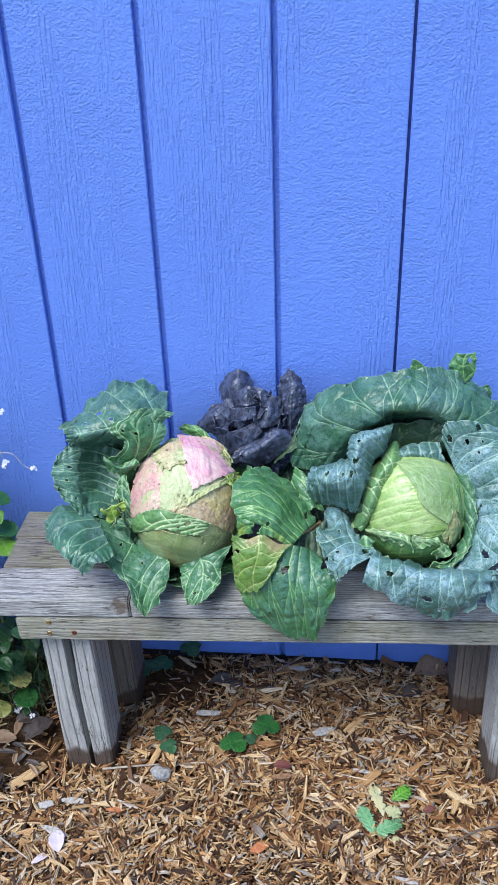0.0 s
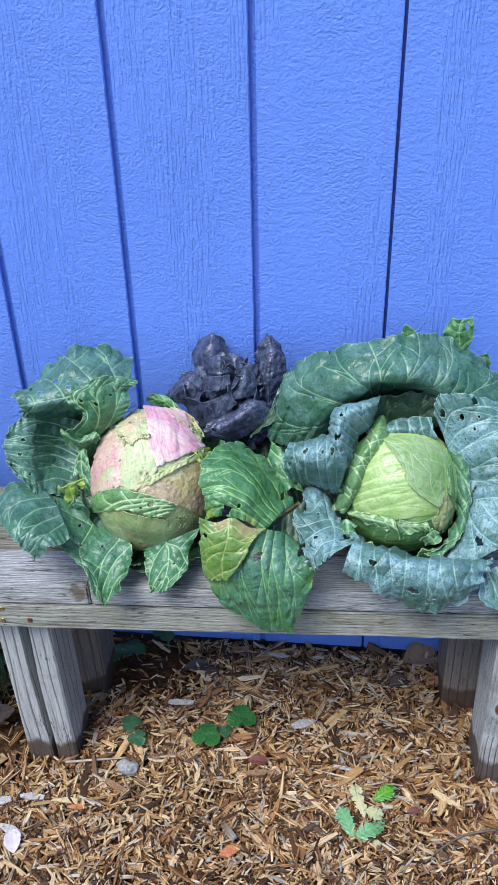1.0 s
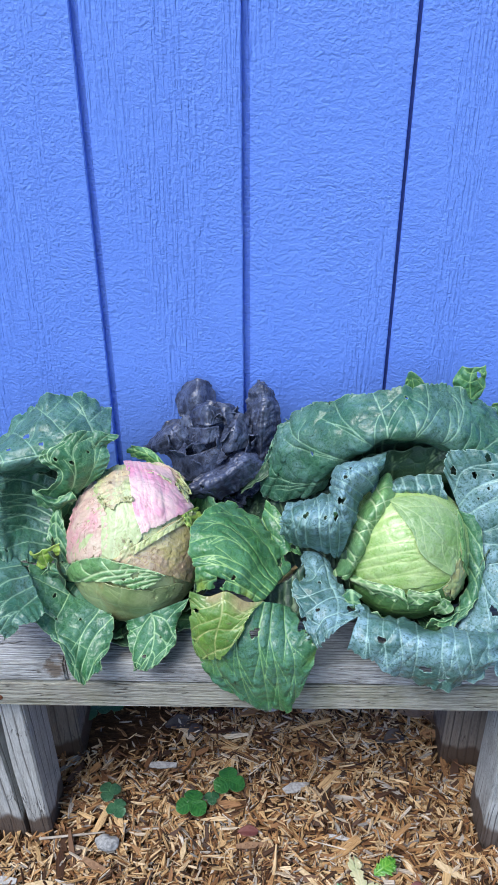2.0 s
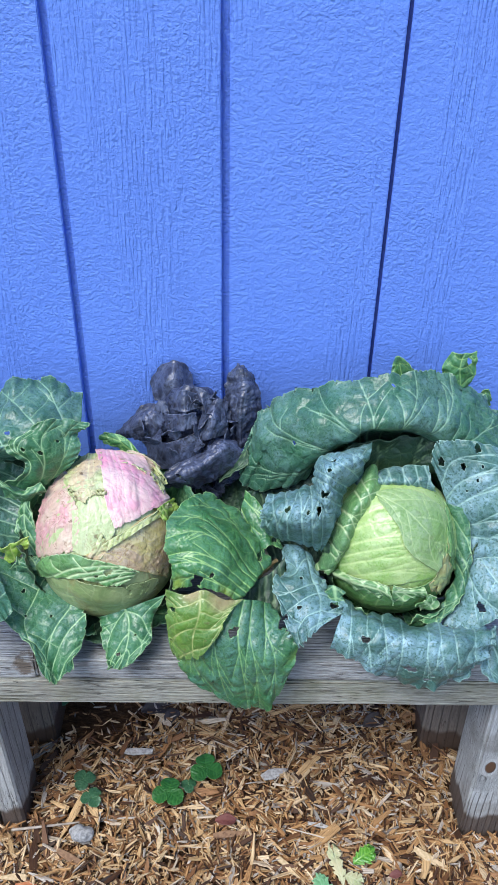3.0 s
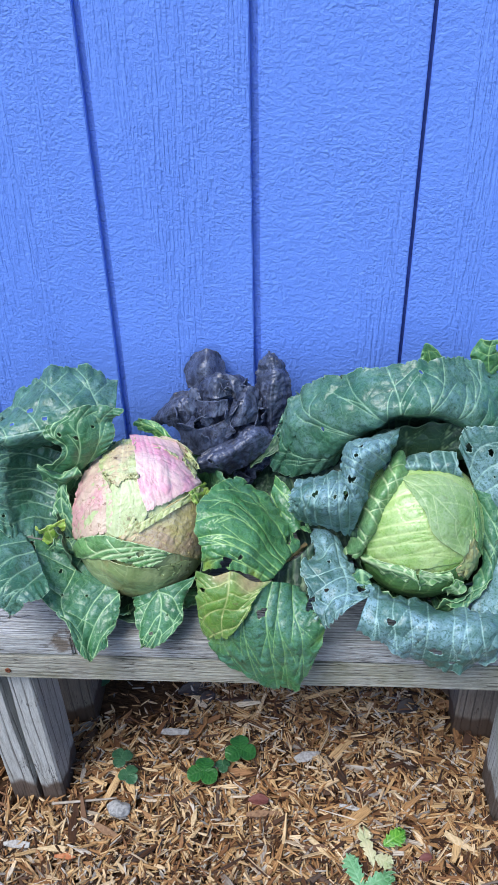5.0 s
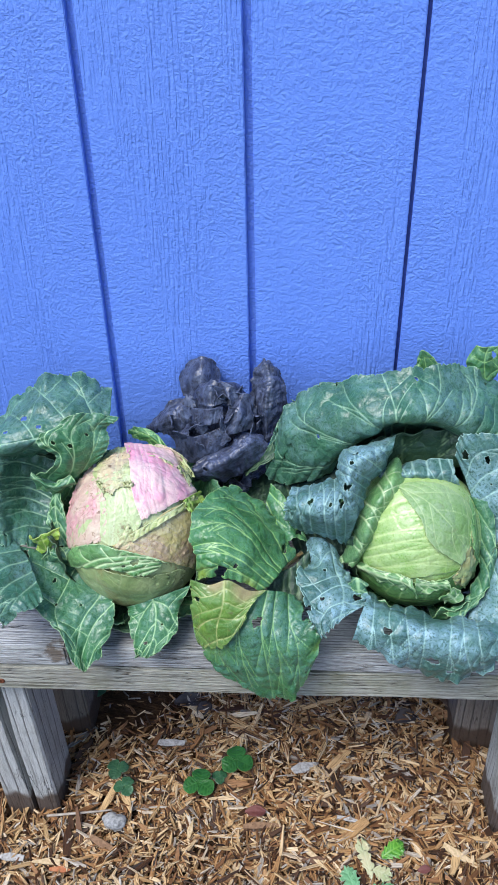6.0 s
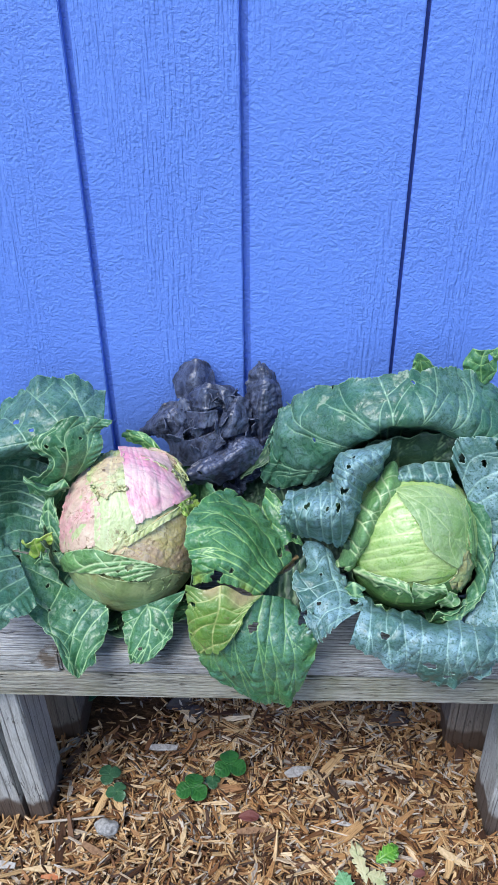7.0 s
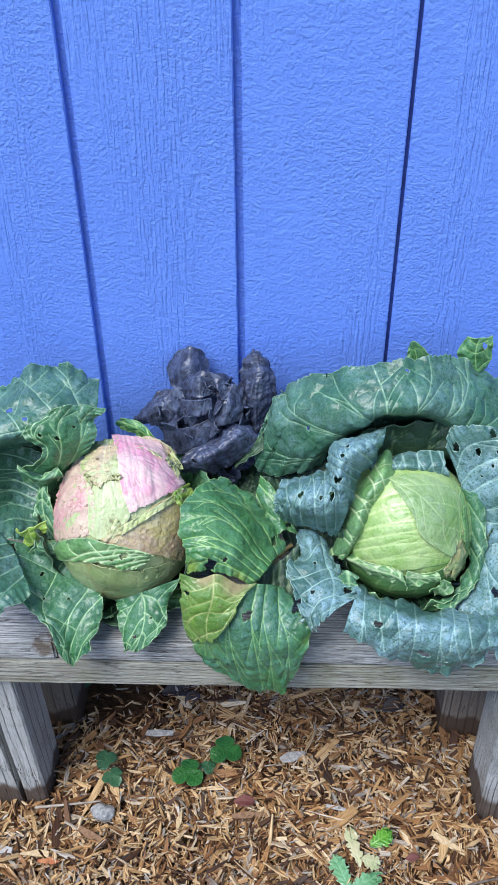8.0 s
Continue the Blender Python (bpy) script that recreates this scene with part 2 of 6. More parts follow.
leaf_frost = leaf_stuff("frosted leaf", (0.014, 0.07, 0.042), (0.034, 0.115, 0.075), (0.4, 0.6, 0.52), (0.26, 0.42, 0.48), 0.85, 0.35, lines=0.8)
leaf_green = leaf_stuff("green leaf", (0.015, 0.09, 0.028), (0.038, 0.15, 0.045), (0.4, 0.6, 0.3), (0.16, 0.31, 0.25), 0.45, 0.31, lines=0.85)
leaf_mid = leaf_stuff("mid green leaf", (0.02, 0.105, 0.022), (0.05, 0.18, 0.038), (0.32, 0.52, 0.18), (0.15, 0.32, 0.23), 0.4, 0.3)
leaf_turning = leaf_stuff("deep green torn leaf", (0.016, 0.09, 0.024), (0.042, 0.16, 0.042), (0.26, 0.46, 0.18), (0.15, 0.31, 0.26), 0.55, 0.31, aged=(0.13, 0.26, 0.035))
leaf_scorched = leaf_stuff("yellowing scorched leaf", (0.05, 0.15, 0.02), (0.13, 0.25, 0.035), (0.42, 0.46, 0.18), (0.34, 0.42, 0.22), 0.2, blotch=(0.1, 0.21, 0.04), spots=0.4, rim=0.15, aged=(0.34, 0.26, 0.12))
# Dark copy of the green leaf: the shade of leaf gaps is in its colour.
leaf_shaded = leaf_stuff("green leaf darkened as in shade", (0.011, 0.0385, 0.02), (0.0165, 0.055, 0.026), (0.16, 0.25, 0.13), (0.05, 0.1, 0.09), 0.2, 0.5)
leaf_lime = leaf_stuff("lime leaf", (0.16, 0.32, 0.03), (0.3, 0.45, 0.05), (0.5, 0.6, 0.2), (0.4, 0.5, 0.3), 0.1)
leaf_pale = leaf_stuff("pale green leaf", (0.06, 0.19, 0.045), (0.14, 0.31, 0.09), (0.58, 0.72, 0.4), (0.34, 0.48, 0.34), 0.3)
leaf_black = leaf_stuff("black purple leaf", (0.007, 0.007, 0.013), (0.016, 0.017, 0.03), (0.15, 0.18, 0.27), (0.1, 0.125, 0.21), 0.95, 0.28, lines=0.4, rim=0.4, fine=60.0, wrinkle=0.7, fold_tone=(0.006, 0.007, 0.012))
head_pink = leaf_stuff("pink head leaf", (0.72, 0.41, 0.42), (0.75, 0.54, 0.47), (0.82, 0.68, 0.58), (0.8, 0.72, 0.64), 0.25, 0.38, blotch=(0.76, 0.3, 0.4), lines=0.5, spots=0.3, wrinkle=0.7, fold_tone=(0.45, 0.2, 0.2))
head_blush = leaf_stuff("blushed head leaf", (0.56, 0.38, 0.29), (0.64, 0.52, 0.38), (0.62, 0.52, 0.36), (0.72, 0.64, 0.54), 0.35, 0.42, blotch=(0.6, 0.27, 0.29), lines=0.4, spots=0.8, wrinkle=1.3)
head_cream = leaf_stuff("cream head leaf", (0.37, 0.46, 0.18), (0.5, 0.57, 0.29), (0.68, 0.7, 0.46), (0.64, 0.68, 0.48), 0.3, 0.36, lines=0.5, spots=0.7, wrinkle=1.2, fold_tone=(0.3, 0.2, 0.1))
head_crumpled = leaf_stuff("crumpled pale green head leaf", (0.3, 0.39, 0.12), (0.42, 0.48, 0.2), (0.66, 0.68, 0.4), (0.66, 0.64, 0.46), 0.3, 0.36, blotch=(0.52, 0.4, 0.24), lines=0.6, spots=0.9, wrinkle=1.0, fold_tone=(0.3, 0.19, 0.1))
head_tan = leaf_stuff("bruised head leaf", (0.53, 0.46, 0.16), (0.62, 0.54, 0.27), (0.64, 0.54, 0.2), (0.66, 0.6, 0.48), 0.45, 0.24, blotch=(0.5, 0.36, 0.22), lines=0.7, spots=0.5, wrinkle=0.8, fine=60.0)
head_olive = leaf_stuff("olive head leaf", (0.2, 0.29, 0.1), (0.3, 0.38, 0.16), (0.44, 0.52, 0.26), (0.38, 0.46, 0.3), 0.3, 0.3, blotch=(0.27, 0.26, 0.09), lines=0.6, spots=0.3, wrinkle=0.35, fold_tone=(0.18, 0.22, 0.1))
head_lime = leaf_stuff("lime head rim", (0.3, 0.38, 0.09), (0.48, 0.52, 0.2), (0.64, 0.68, 0.38), (0.6, 0.62, 0.42), 0.3, 0.4, lines=0.8, spots=0.6, wrinkle=0.8)
head_core = leaf_stuff("bright green head", (0.2, 0.37, 0.07), (0.36, 0.5, 0.17), (0.62, 0.74, 0.34), (0.55, 0.66, 0.4), 0.35, 0.26, lines=0.75)
head_grey = leaf_stuff("grey-green head leaf", (0.15, 0.29, 0.07), (0.23, 0.37, 0.12), (0.46, 0.58, 0.28), (0.37, 0.46, 0.3), 0.5, 0.3, lines=0.8, spots=0.15)
head_green = leaf_stuff("green head leaf", (0.045, 0.15, 0.03), (0.1, 0.24, 0.055), (0.3, 0.46, 0.18), (0.2, 0.33, 0.2), 0.35, 0.3, lines=0.8)


# ---- mesh helpers ----
def part(name, bm, mat, parent=None, label="", smooth=False):
    me = bpy.data.meshes.new(name)
    bm.to_mesh(me)
    bm.free()
    if smooth:
        me.attributes.new("margin", "FLOAT", "POINT").data.foreach_set("value", [1.0] * len(me.vertices))
        me.polygons.foreach_set("use_smooth", [True] * len(me.polygons))
    me.materials.append(mat)
    ob = new(name, me)
    if parent:
        ob.parent = parent
    if label:
        ob["label"] = label
    return ob


def box(lo, hi, bevel=0.0):
    bm = bmesh.new()
    bmesh.ops.create_cube(bm, size=1)
    for v in bm.verts:
        v.co = Vector([lo[i] + (hi[i] - lo[i]) * (v.co[i] + 0.5) for i in range(3)])
    if bevel:
        bmesh.ops.bevel(bm, geom=bm.edges[:], offset=bevel, segments=2, affect="EDGES")
    return bm


def spline(points, s):
    """Catmull-Rom along the first axis of an array of points, at the values s from 0 to 1."""
    p = np.asarray(points, float)
    n = len(p)
    ext = np.concatenate([2 * p[:1] - p[1:2], p, 2 * p[-1:] - p[-2:-1]])
    x = np.clip(s, 0, 1) * (n - 1)
    i = np.minimum(x.astype(int), n - 2)
    f = (x - i).reshape(-1, *([1] * (p.ndim - 1)))
    a, b, c, d = ext[i], ext[i + 1], ext[i + 2], ext[i + 3]
    return 0.5 * (2 * b + (c - a) * f + (2 * a - 5 * b + 4 * c - d) * f ** 2 + (3 * b - a - 3 * c + d) * f ** 3)


def wave(x, seed, octaves=3):
    """Smooth random wave of the values x, about -1 to 1."""
    g = np.random.default_rng(seed)
    out = np.zeros_like(x)
    for k in range(octaves):
        out += np.sin(x * (2.1 ** k) * (0.8 + 0.4 * g.random()) + g.random() * 6.28) / (1.5 ** k)
    return out / 1.6


def sheet(name, P, UV, mat, parent, thick, keep, label="", margin=None, vein=None, fade=None):
    """A leaf blade from a grid of points, with real thickness. keep: which quads stay."""
    nv, nu = P.shape[:2]
    du, dv = np.gradient(P, axis=1), np.gradient(P, axis=0)
    N = np.cross(du, dv)
    N /= np.linalg.norm(N, axis=2, keepdims=True) + 1e-12
    top, low = P + N * thick / 2, P - N * thick / 2
    n = nu * nv
    verts = np.concatenate([top.reshape(-1, 3), low.reshape(-1, 3)])
    ids = np.arange(n).reshape(nv, nu)
    quads, edges = [], {}
    for j in range(nv - 1):
        for i in range(nu - 1):
            if keep[j, i]:
                a, b, c, d = int(ids[j, i]), int(ids[j, i + 1]), int(ids[j + 1, i + 1]), int(ids[j + 1, i])
                quads.append((a, b, c, d))
                quads.append((n + d, n + c, n + b, n + a))
                for e in ((a, b), (b, c), (c, d), (d, a)):
                    k = (min(e), max(e))
                    edges[k] = None if k in edges else e
    for e in edges.values():
        if e:
            quads.append((e[1], e[0], n + e[0], n + e[1]))
    me = bpy.data.meshes.new(name)
    me.from_pydata(verts.tolist(), [], quads)
    layer = me.uv_layers.new(name="UVMap")
    loops = np.empty(len(me.loops), int)
    me.loops.foreach_get("vertex_index", loops)
    flat = np.concatenate([UV.reshape(-1, 2)] * 2)
    layer.data.foreach_set("uv", flat[loops].astype(np.float32).ravel())
    rim = me.attributes.new("margin", "FLOAT", "POINT")
    rim.data.foreach_set("value", np.concatenate([(np.full((nv, nu), 1.0) if margin is None else margin).ravel()] * 2).astype(np.float32))
    for key, values in (("vein", vein), ("fade", fade)):
        if values is not None:
            me.attributes.new(key, "FLOAT", "POINT").data.foreach_set("value", np.concatenate([values.ravel()] * 2).astype(np.float32))
    me.polygons.foreach_set("use_smooth", [True] * len(me.polygons))
    me.materials.append(mat)
    ob = new(name, me)
    ob.parent = parent
    if label:
        ob["label"] = label
    return ob


def vein_lines(veins, slant, rib, fan, seed):
    """The veins of a leaf as lines in (across -1..1, along 0..1), each with its half width at both ends in metres."""
    g = np.random.default_rng(seed + 1000)
    t = np.linspace(0, 1, 60)
    lines = []

    def fork(u, v, at, du, dv, w):
        i = int(at * 59)
        f = np.linspace(0, 1, 40)
        lines.append((u[i] + du * f, v[i] + dv * f ** 0.8, w, 0.0005))

    if fan:
        count = max(2, round(veins * 1.15))
        for k in range(count):
            c = -0.93 + 1.86 * (k + 0.5 + g.uniform(-0.22, 0.22)) / count
            u = c * (1 - 0.25 * slant * (1 - t) ** 2) + 0.04 * np.sin(5 * t + 6.3 * g.random()) * t
            w = 0.0013 if abs(c) < 0.9 / count else 0.001
            lines.append((u, t, w, 0.00055))
            for at in (g.uniform(0.22, 0.4), g.uniform(0.45, 0.6), g.uniform(0.62, 0.8)):
                fork(u, t, at, g.choice((-1, 1)) * g.uniform(0.6, 1.0) / count, (1 - at) * g.uniform(0.4, 0.75), 0.0006)
        return lines
    if abs(rib) < 1.05:
        lines.append((rib + 0.05 * np.sin(3 * t + seed) * t * (1 - abs(rib)), t, 0.0016, 0.0005))
    for side in (-1, 1):
        room = side - rib
        if room * side < 0.15:
            continue
        for i in range(veins):
            v0 = (i + 0.1 + 0.5 * g.random()) / (veins + 0.2)
            v = v0 + abs(room) * slant * 0.28 * g.uniform(0.8, 1.2) * (0.35 * t + 0.65 * t ** 1.6) + 0.018 * np.sin(5 * t + 6.3 * g.random()) * t
            u = rib + room * 1.02 * t
            lines.append((u, v, 0.001, 0.00055))
            for at in (g.uniform(0.3, 0.5), g.uniform(0.55, 0.75)):
                fork(u, v, at, room * (1 - at) * g.uniform(0.6, 0.9), g.choice((-1, 1)) * g.uniform(0.4, 0.7) / veins, 0.0006)
    return lines


def leaf(parent, name, mat, rows, veins=5, slant=1.0, rib=0.0, holes=(), ruffle=0.005, rag=0.03, fan=False, curl=0.0, pucker=0.0016, crumple=1.5, thick=0.0009, seed=0, wrap=None, teeth=None, cell=0.0014, label="", folds=0.0, along=(0, 0, 1), fade=(), bold=1.0):
    """A leaf blade: rows of guide points from its stalk to its tip, each from one margin over the rib to the other.
    holes: (across -1..1, along 0..1, radius in metres), eaten by caterpillars. fade: (across, along, radius) of yellowing.
    folds: height of withered creases, which run along one direction."""
    rows = np.asarray(rows, float)
    span = np.linalg.norm(np.diff(rows, axis=0), axis=2).sum(0).max()
    reach = np.linalg.norm(np.diff(rows, axis=1), axis=2).sum(1).max()
    nv = int(np.clip(span / cell, 12, 230))
    nu = int(np.clip(reach / cell, 12, 400)) | 1
    tab = spline(np.swapaxes(spline(rows, np.linspace(0, 1, 81)), 0, 1), np.linspace(0, 1, 81)).swapaxes(0, 1)

    def place(us, vs):
        x, y = np.clip((us + 1) * 40, 0, 80), np.clip(vs * 80, 0, 80)
        i, j = np.minimum(x.astype(int), 79), np.minimum(y.astype(int), 79)
        f, g = (x - i)[..., None], (y - j)[..., None]
        return (tab[j, i] * (1 - f) + tab[j, i + 1] * f) * (1 - g) + (tab[j + 1, i] * (1 - f) + tab[j + 1, i + 1] * f) * g

    def hug(q):
        if not wrap:
            return q
        core, size, lift = wrap
        way = q - np.array(core)
        far = np.linalg.norm(way / np.array(size), axis=-1, keepdims=True)
        return np.array(core) + way * np.maximum(far, 1 + lift) / far

    U, V = np.meshgrid(np.linspace(-1, 1, nu), np.linspace(0, 1, nv))
    v1, u1 = V[:, 0], U[0]
    fr = max(4.0, span / 0.012)
    left = 1 - rag * (0.5 + 0.5 * wave(v1 * fr * 1.3, seed * 7 + 1, 4)) - rag * 1.2 * (wave(v1 * fr * 3, seed * 7 + 2) > 0.8)
    right = 1 - rag * (0.5 + 0.5 * wave(v1 * fr * 1.3, seed * 7 + 3, 4)) - rag * 1.2 * (wave(v1 * fr * 3, seed * 7 + 4) > 0.8)
    if teeth:
        saw = teeth[1] * (1 - np.mod(v1 * teeth[0] + 0.3, 1.0)) * np.minimum(1, 4 * v1)
        left, right = left - saw, right - saw
    tip = 1 - rag * (0.5 + 0.5 * wave(u1 * reach / 0.012, seed * 7 + 5, 4)) - rag * 0.8 * (wave(u1 * reach / 0.005, seed * 7 + 11) > 0.8)
    Us = U * np.where(U < 0, left[:, None], right[:, None])
    Vs = V * (1 - (1 - tip[None, :]) * V ** 3)
    P = hug(place(Us, Vs))
    N = np.cross(np.gradient(P, axis=1), np.gradient(P, axis=0))
    N /= np.linalg.norm(N, axis=2, keepdims=True) + 1e-12
    # Relief rises on the side turned to the camera, to fit its view.
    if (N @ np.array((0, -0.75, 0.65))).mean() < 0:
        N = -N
    spots, width = [], []
    for us, vs, w0, w1 in vein_lines(veins, slant, rib, fan, seed):
        fine = np.linspace(0, len(us) - 1, int(np.clip(max(span, reach) / 0.0008, len(us), 280)))
        us, vs = np.interp(fine, np.arange(len(us)), us), np.interp(fine, np.arange(len(vs)), vs)
        ok = (np.abs(us) <= 1.03) & (vs >= 0) & (vs <= 1.03)
        spots.append(hug(place(us, vs))[ok])
        width.append(np.linspace(w0, w1, len(us))[ok] * bold)
    spots, width = np.concatenate(spots), np.concatenate(width)
    mid, flat = P.reshape(-1, 3).mean(0), P.reshape(-1, 3)
    A, B = (flat - mid).astype(np.float32), (spots - mid).astype(np.float32)
    near, ratio = np.empty(len(A)), np.empty(len(A))
    for k in range(0, len(A), 3000):
        d = np.sqrt(np.maximum((A[k:k + 3000] ** 2).sum(1)[:, None] + (B ** 2).sum(1)[None] - 2 * A[k:k + 3000] @ B.T, 0))
        near[k:k + 3000], ratio[k:k + 3000] = d.min(1), (d / width[None]).min(1)
    near, ratio = near.reshape(U.shape), ratio.reshape(U.shape)
    x = np.clip((1.6 - ratio) / 1.2, 0, 1)
    vein = x * x * (3 - 2 * x)
    rim = np.clip(np.abs(U), 0, 1) ** 4
    end = V ** 6
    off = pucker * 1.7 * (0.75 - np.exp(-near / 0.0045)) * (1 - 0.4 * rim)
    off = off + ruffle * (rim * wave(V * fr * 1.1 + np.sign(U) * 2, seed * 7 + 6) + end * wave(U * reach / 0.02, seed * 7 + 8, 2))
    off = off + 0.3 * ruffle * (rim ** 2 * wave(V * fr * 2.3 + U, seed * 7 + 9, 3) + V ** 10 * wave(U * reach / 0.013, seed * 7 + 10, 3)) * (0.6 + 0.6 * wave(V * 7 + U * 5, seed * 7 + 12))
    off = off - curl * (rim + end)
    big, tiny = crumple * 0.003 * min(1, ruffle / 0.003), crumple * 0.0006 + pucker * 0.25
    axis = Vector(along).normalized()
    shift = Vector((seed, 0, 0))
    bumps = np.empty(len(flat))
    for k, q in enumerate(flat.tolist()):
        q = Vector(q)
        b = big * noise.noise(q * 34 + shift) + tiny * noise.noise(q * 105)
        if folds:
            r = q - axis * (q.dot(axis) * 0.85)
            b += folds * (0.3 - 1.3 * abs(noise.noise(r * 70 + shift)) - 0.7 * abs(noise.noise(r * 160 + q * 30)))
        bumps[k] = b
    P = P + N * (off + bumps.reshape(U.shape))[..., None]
    keep = np.ones((nv - 1, nu - 1), bool)
    margin = np.minimum((1 - np.abs(U)) * reach / 2, (1 - V) * span)
    mid = (P[1:, 1:] + P[:-1, :-1] + P[1:, :-1] + P[:-1, 1:]) / 4
    for a, b, r in holes:
        jj, ii = int(round(b * (nv - 1))), int(round((a + 1) / 2 * (nu - 1)))
        c = P[jj, ii].copy()
        step = mid - c
        ang = np.arctan2(step[..., 2], step[..., 0])
        rr = r * (1 + 0.25 * np.sin(2 * ang + seed) + 0.18 * np.sin(5 * ang + a * 9))
        gone = np.linalg.norm(step, axis=2) < rr
        keep &= ~gone
        ring = np.zeros((nv, nu), bool)
        ring[1:, 1:] |= gone
        ring[:-1, :-1] |= gone
        ring[1:, :-1] |= gone
        ring[:-1, 1:] |= gone
        way = P - c
        far = np.linalg.norm(way, axis=2, keepdims=True) + 1e-9
        ang = np.arctan2(way[..., 2], way[..., 0])
        rr = r * (1 + 0.25 * np.sin(2 * ang + seed) + 0.18 * np.sin(5 * ang + a * 9))
        margin = np.minimum(margin, np.abs(far[..., 0] - rr) * 1.2)
        P = np.where(ring[..., None] & (far > r * 0.5), c + way / far * rr[..., None], P)
    old = np.zeros(U.shape)
    for a, b, r in fade:
        old = np.maximum(old, np.exp(-(((U - a) * reach / 2) ** 2 + ((V - b) * span) ** 2) / r ** 2))
    return sheet(name, P, np.stack([U * reach / 2, V * span], 2), mat, parent, thick, keep, label, margin, vein, old if fade else None)


def ball(c, r, lumps=0.0, scale=20.0, seg=64):
    bm = bmesh.new()
    bmesh.ops.create_uvsphere(bm, u_segments=seg, v_segments=seg // 2, radius=1)
    layer = bm.loops.layers.uv.new("UVMap")
    for v in bm.verts:
        k = v.co.copy()
        q = Vector([c[i] + r[i] * k[i] for i in range(3)])
        v.co = q + k * lumps * (noise.noise(q * scale) + 0.5 * noise.noise(q * scale * 2.3))
    for f in bm.faces:
        for l in f.loops:
            k = l.vert.co
            l[layer].uv = (k.x - c[0], (k.z - c[2]) / r[2] * 2.5 - abs(k.x - c[0]) / r[0])
    return bm


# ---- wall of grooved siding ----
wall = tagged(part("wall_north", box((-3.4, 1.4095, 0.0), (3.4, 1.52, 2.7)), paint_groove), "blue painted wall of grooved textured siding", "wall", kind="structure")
for i in range(-16, 16):
    left, right = i * 0.2032 + 0.0065, (i + 1) * 0.2032 - 0.0035
    if (i - 1) % 6 == 0:
        left = i * 0.2032 + 0.0035
    if i % 6 == 0:
        right = (i + 1) * 0.2032 - 0.0015
    part("siding_board", box((left, 1.4, 0.016), (right, 1.4093, 2.7), 0.0012), paint, wall)
for i in (-11, -5, 1, 7, 13):
    part("panel_joint", box((i * 0.2032 - 0.0013, 1.4062, 0.016), (i * 0.2032 + 0.0033, 1.4094, 2.7)), plain("dark open joint", (0.025, 0.045, 0.18), (0.035, 0.06, 0.24), 0.8), wall)
# Near-black strip standing in for the dark recess under the boards.
part("foot_strip", box((-3.4, 1.4015, -0.06), (3.4, 1.4053, 0.0155)), plain("dark strip under the boards", (0.02, 0.02, 0.03), (0.05, 0.045, 0.05), 0.9), wall)


# Unseen walls, added to block low sky light from behind and beside.
added_wall_paint = plain("grey-green of the added walls", (0.3, 0.31, 0.28), (0.4, 0.4, 0.37), 0.85, 6, 0.002)
for name, lo, hi in (("wall_south", (-3.4, -2.6, -0.1), (3.4, -2.5, 0.7)), ("wall_west", (-3.5, -2.6, -0.1), (-3.4, 1.52, 1.2)), ("wall_east", (3.4, -2.6, -0.1), (3.5, 1.52, 1.2))):
    tagged(part(name, box(lo, hi), added_wall_paint), "plain unseen wall added to hold back low sky light", "wall", kind="structure")


def bed_height(x, y):
    return 0.006 * noise.noise(Vector((x * 4, y * 4, 0))) + 0.004 * noise.noise(Vector((x * 11, y * 11, 3))) + 0.012 * max(0.0, min(1.0, (y - 1.22) / 0.18)) - 0.006


def ground_mesh():
    bm = bmesh.new()
    xs = [-40, -12, -4, -2] + [-1.4 + 0.05 * i for i in range(57)] + [2, 4, 12, 40]
    ys = [-40, -12, -4, -1.5, -0.5] + [0.05 * i for i in range(29)] + [1.7, 4, 12, 40]
    rows = [[bm.verts.new((x, y, (bed_height(x, y) if y < 1.5 else -0.01) - 0.006)) for x in xs] for y in ys]
    for a, b in zip(rows, rows[1:]):
        for i in range(len(xs) - 1):
            bm.faces.new((a[i], a[i + 1], b[i + 1], b[i]))
    return bm


tagged(part("ground", ground_mesh(), bed_mat, smooth=True), "brown bed of bark and wood chip mulch", "ground", kind="structure")

# ---- bench ----
bench = tagged(new("bench"), "weathered grey wooden garden bench against a blue wall", "bench")
bench.matrix_world = pose(0.045, 1.093, 0.0, 0, -0.8, 2.0)


def plank(lo, hi, seed, sway=0.0012):
    bm = box(lo, hi)
    bmesh.ops.subdivide_edges(bm, edges=[e for e in bm.edges if abs(e.verts[0].co.x - e.verts[1].co.x) > 0.1], cuts=40)
    bmesh.ops.bevel(bm, geom=[e for e in bm.edges if e.calc_face_angle(0) > 0.5], offset=0.003, segments=2, affect="EDGES")
    for v in bm.verts:
        v.co.y += sway * noise.noise(Vector((v.co.x * 9, v.co.y * 20, seed)))
        v.co.z += sway * noise.noise(Vector((v.co.x * 11, v.co.y * 20, seed + 5)))
    return bm


part("seat_board", plank((-0.53, 0.0, 0.3965), (-0.2665, 0.0845, 0.434), 11), stained_wood, bench, "short grey board with a brown stain at its end")
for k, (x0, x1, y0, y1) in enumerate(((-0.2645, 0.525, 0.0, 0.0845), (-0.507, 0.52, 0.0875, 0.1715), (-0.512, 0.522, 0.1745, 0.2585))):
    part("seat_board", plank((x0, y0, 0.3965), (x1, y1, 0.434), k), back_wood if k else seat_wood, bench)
part("apron", plank((-0.465, -0.001, 0.346), (0.515, 0.0185, 0.3945), 9), apron_wood, bench, "greenish grey front rail")


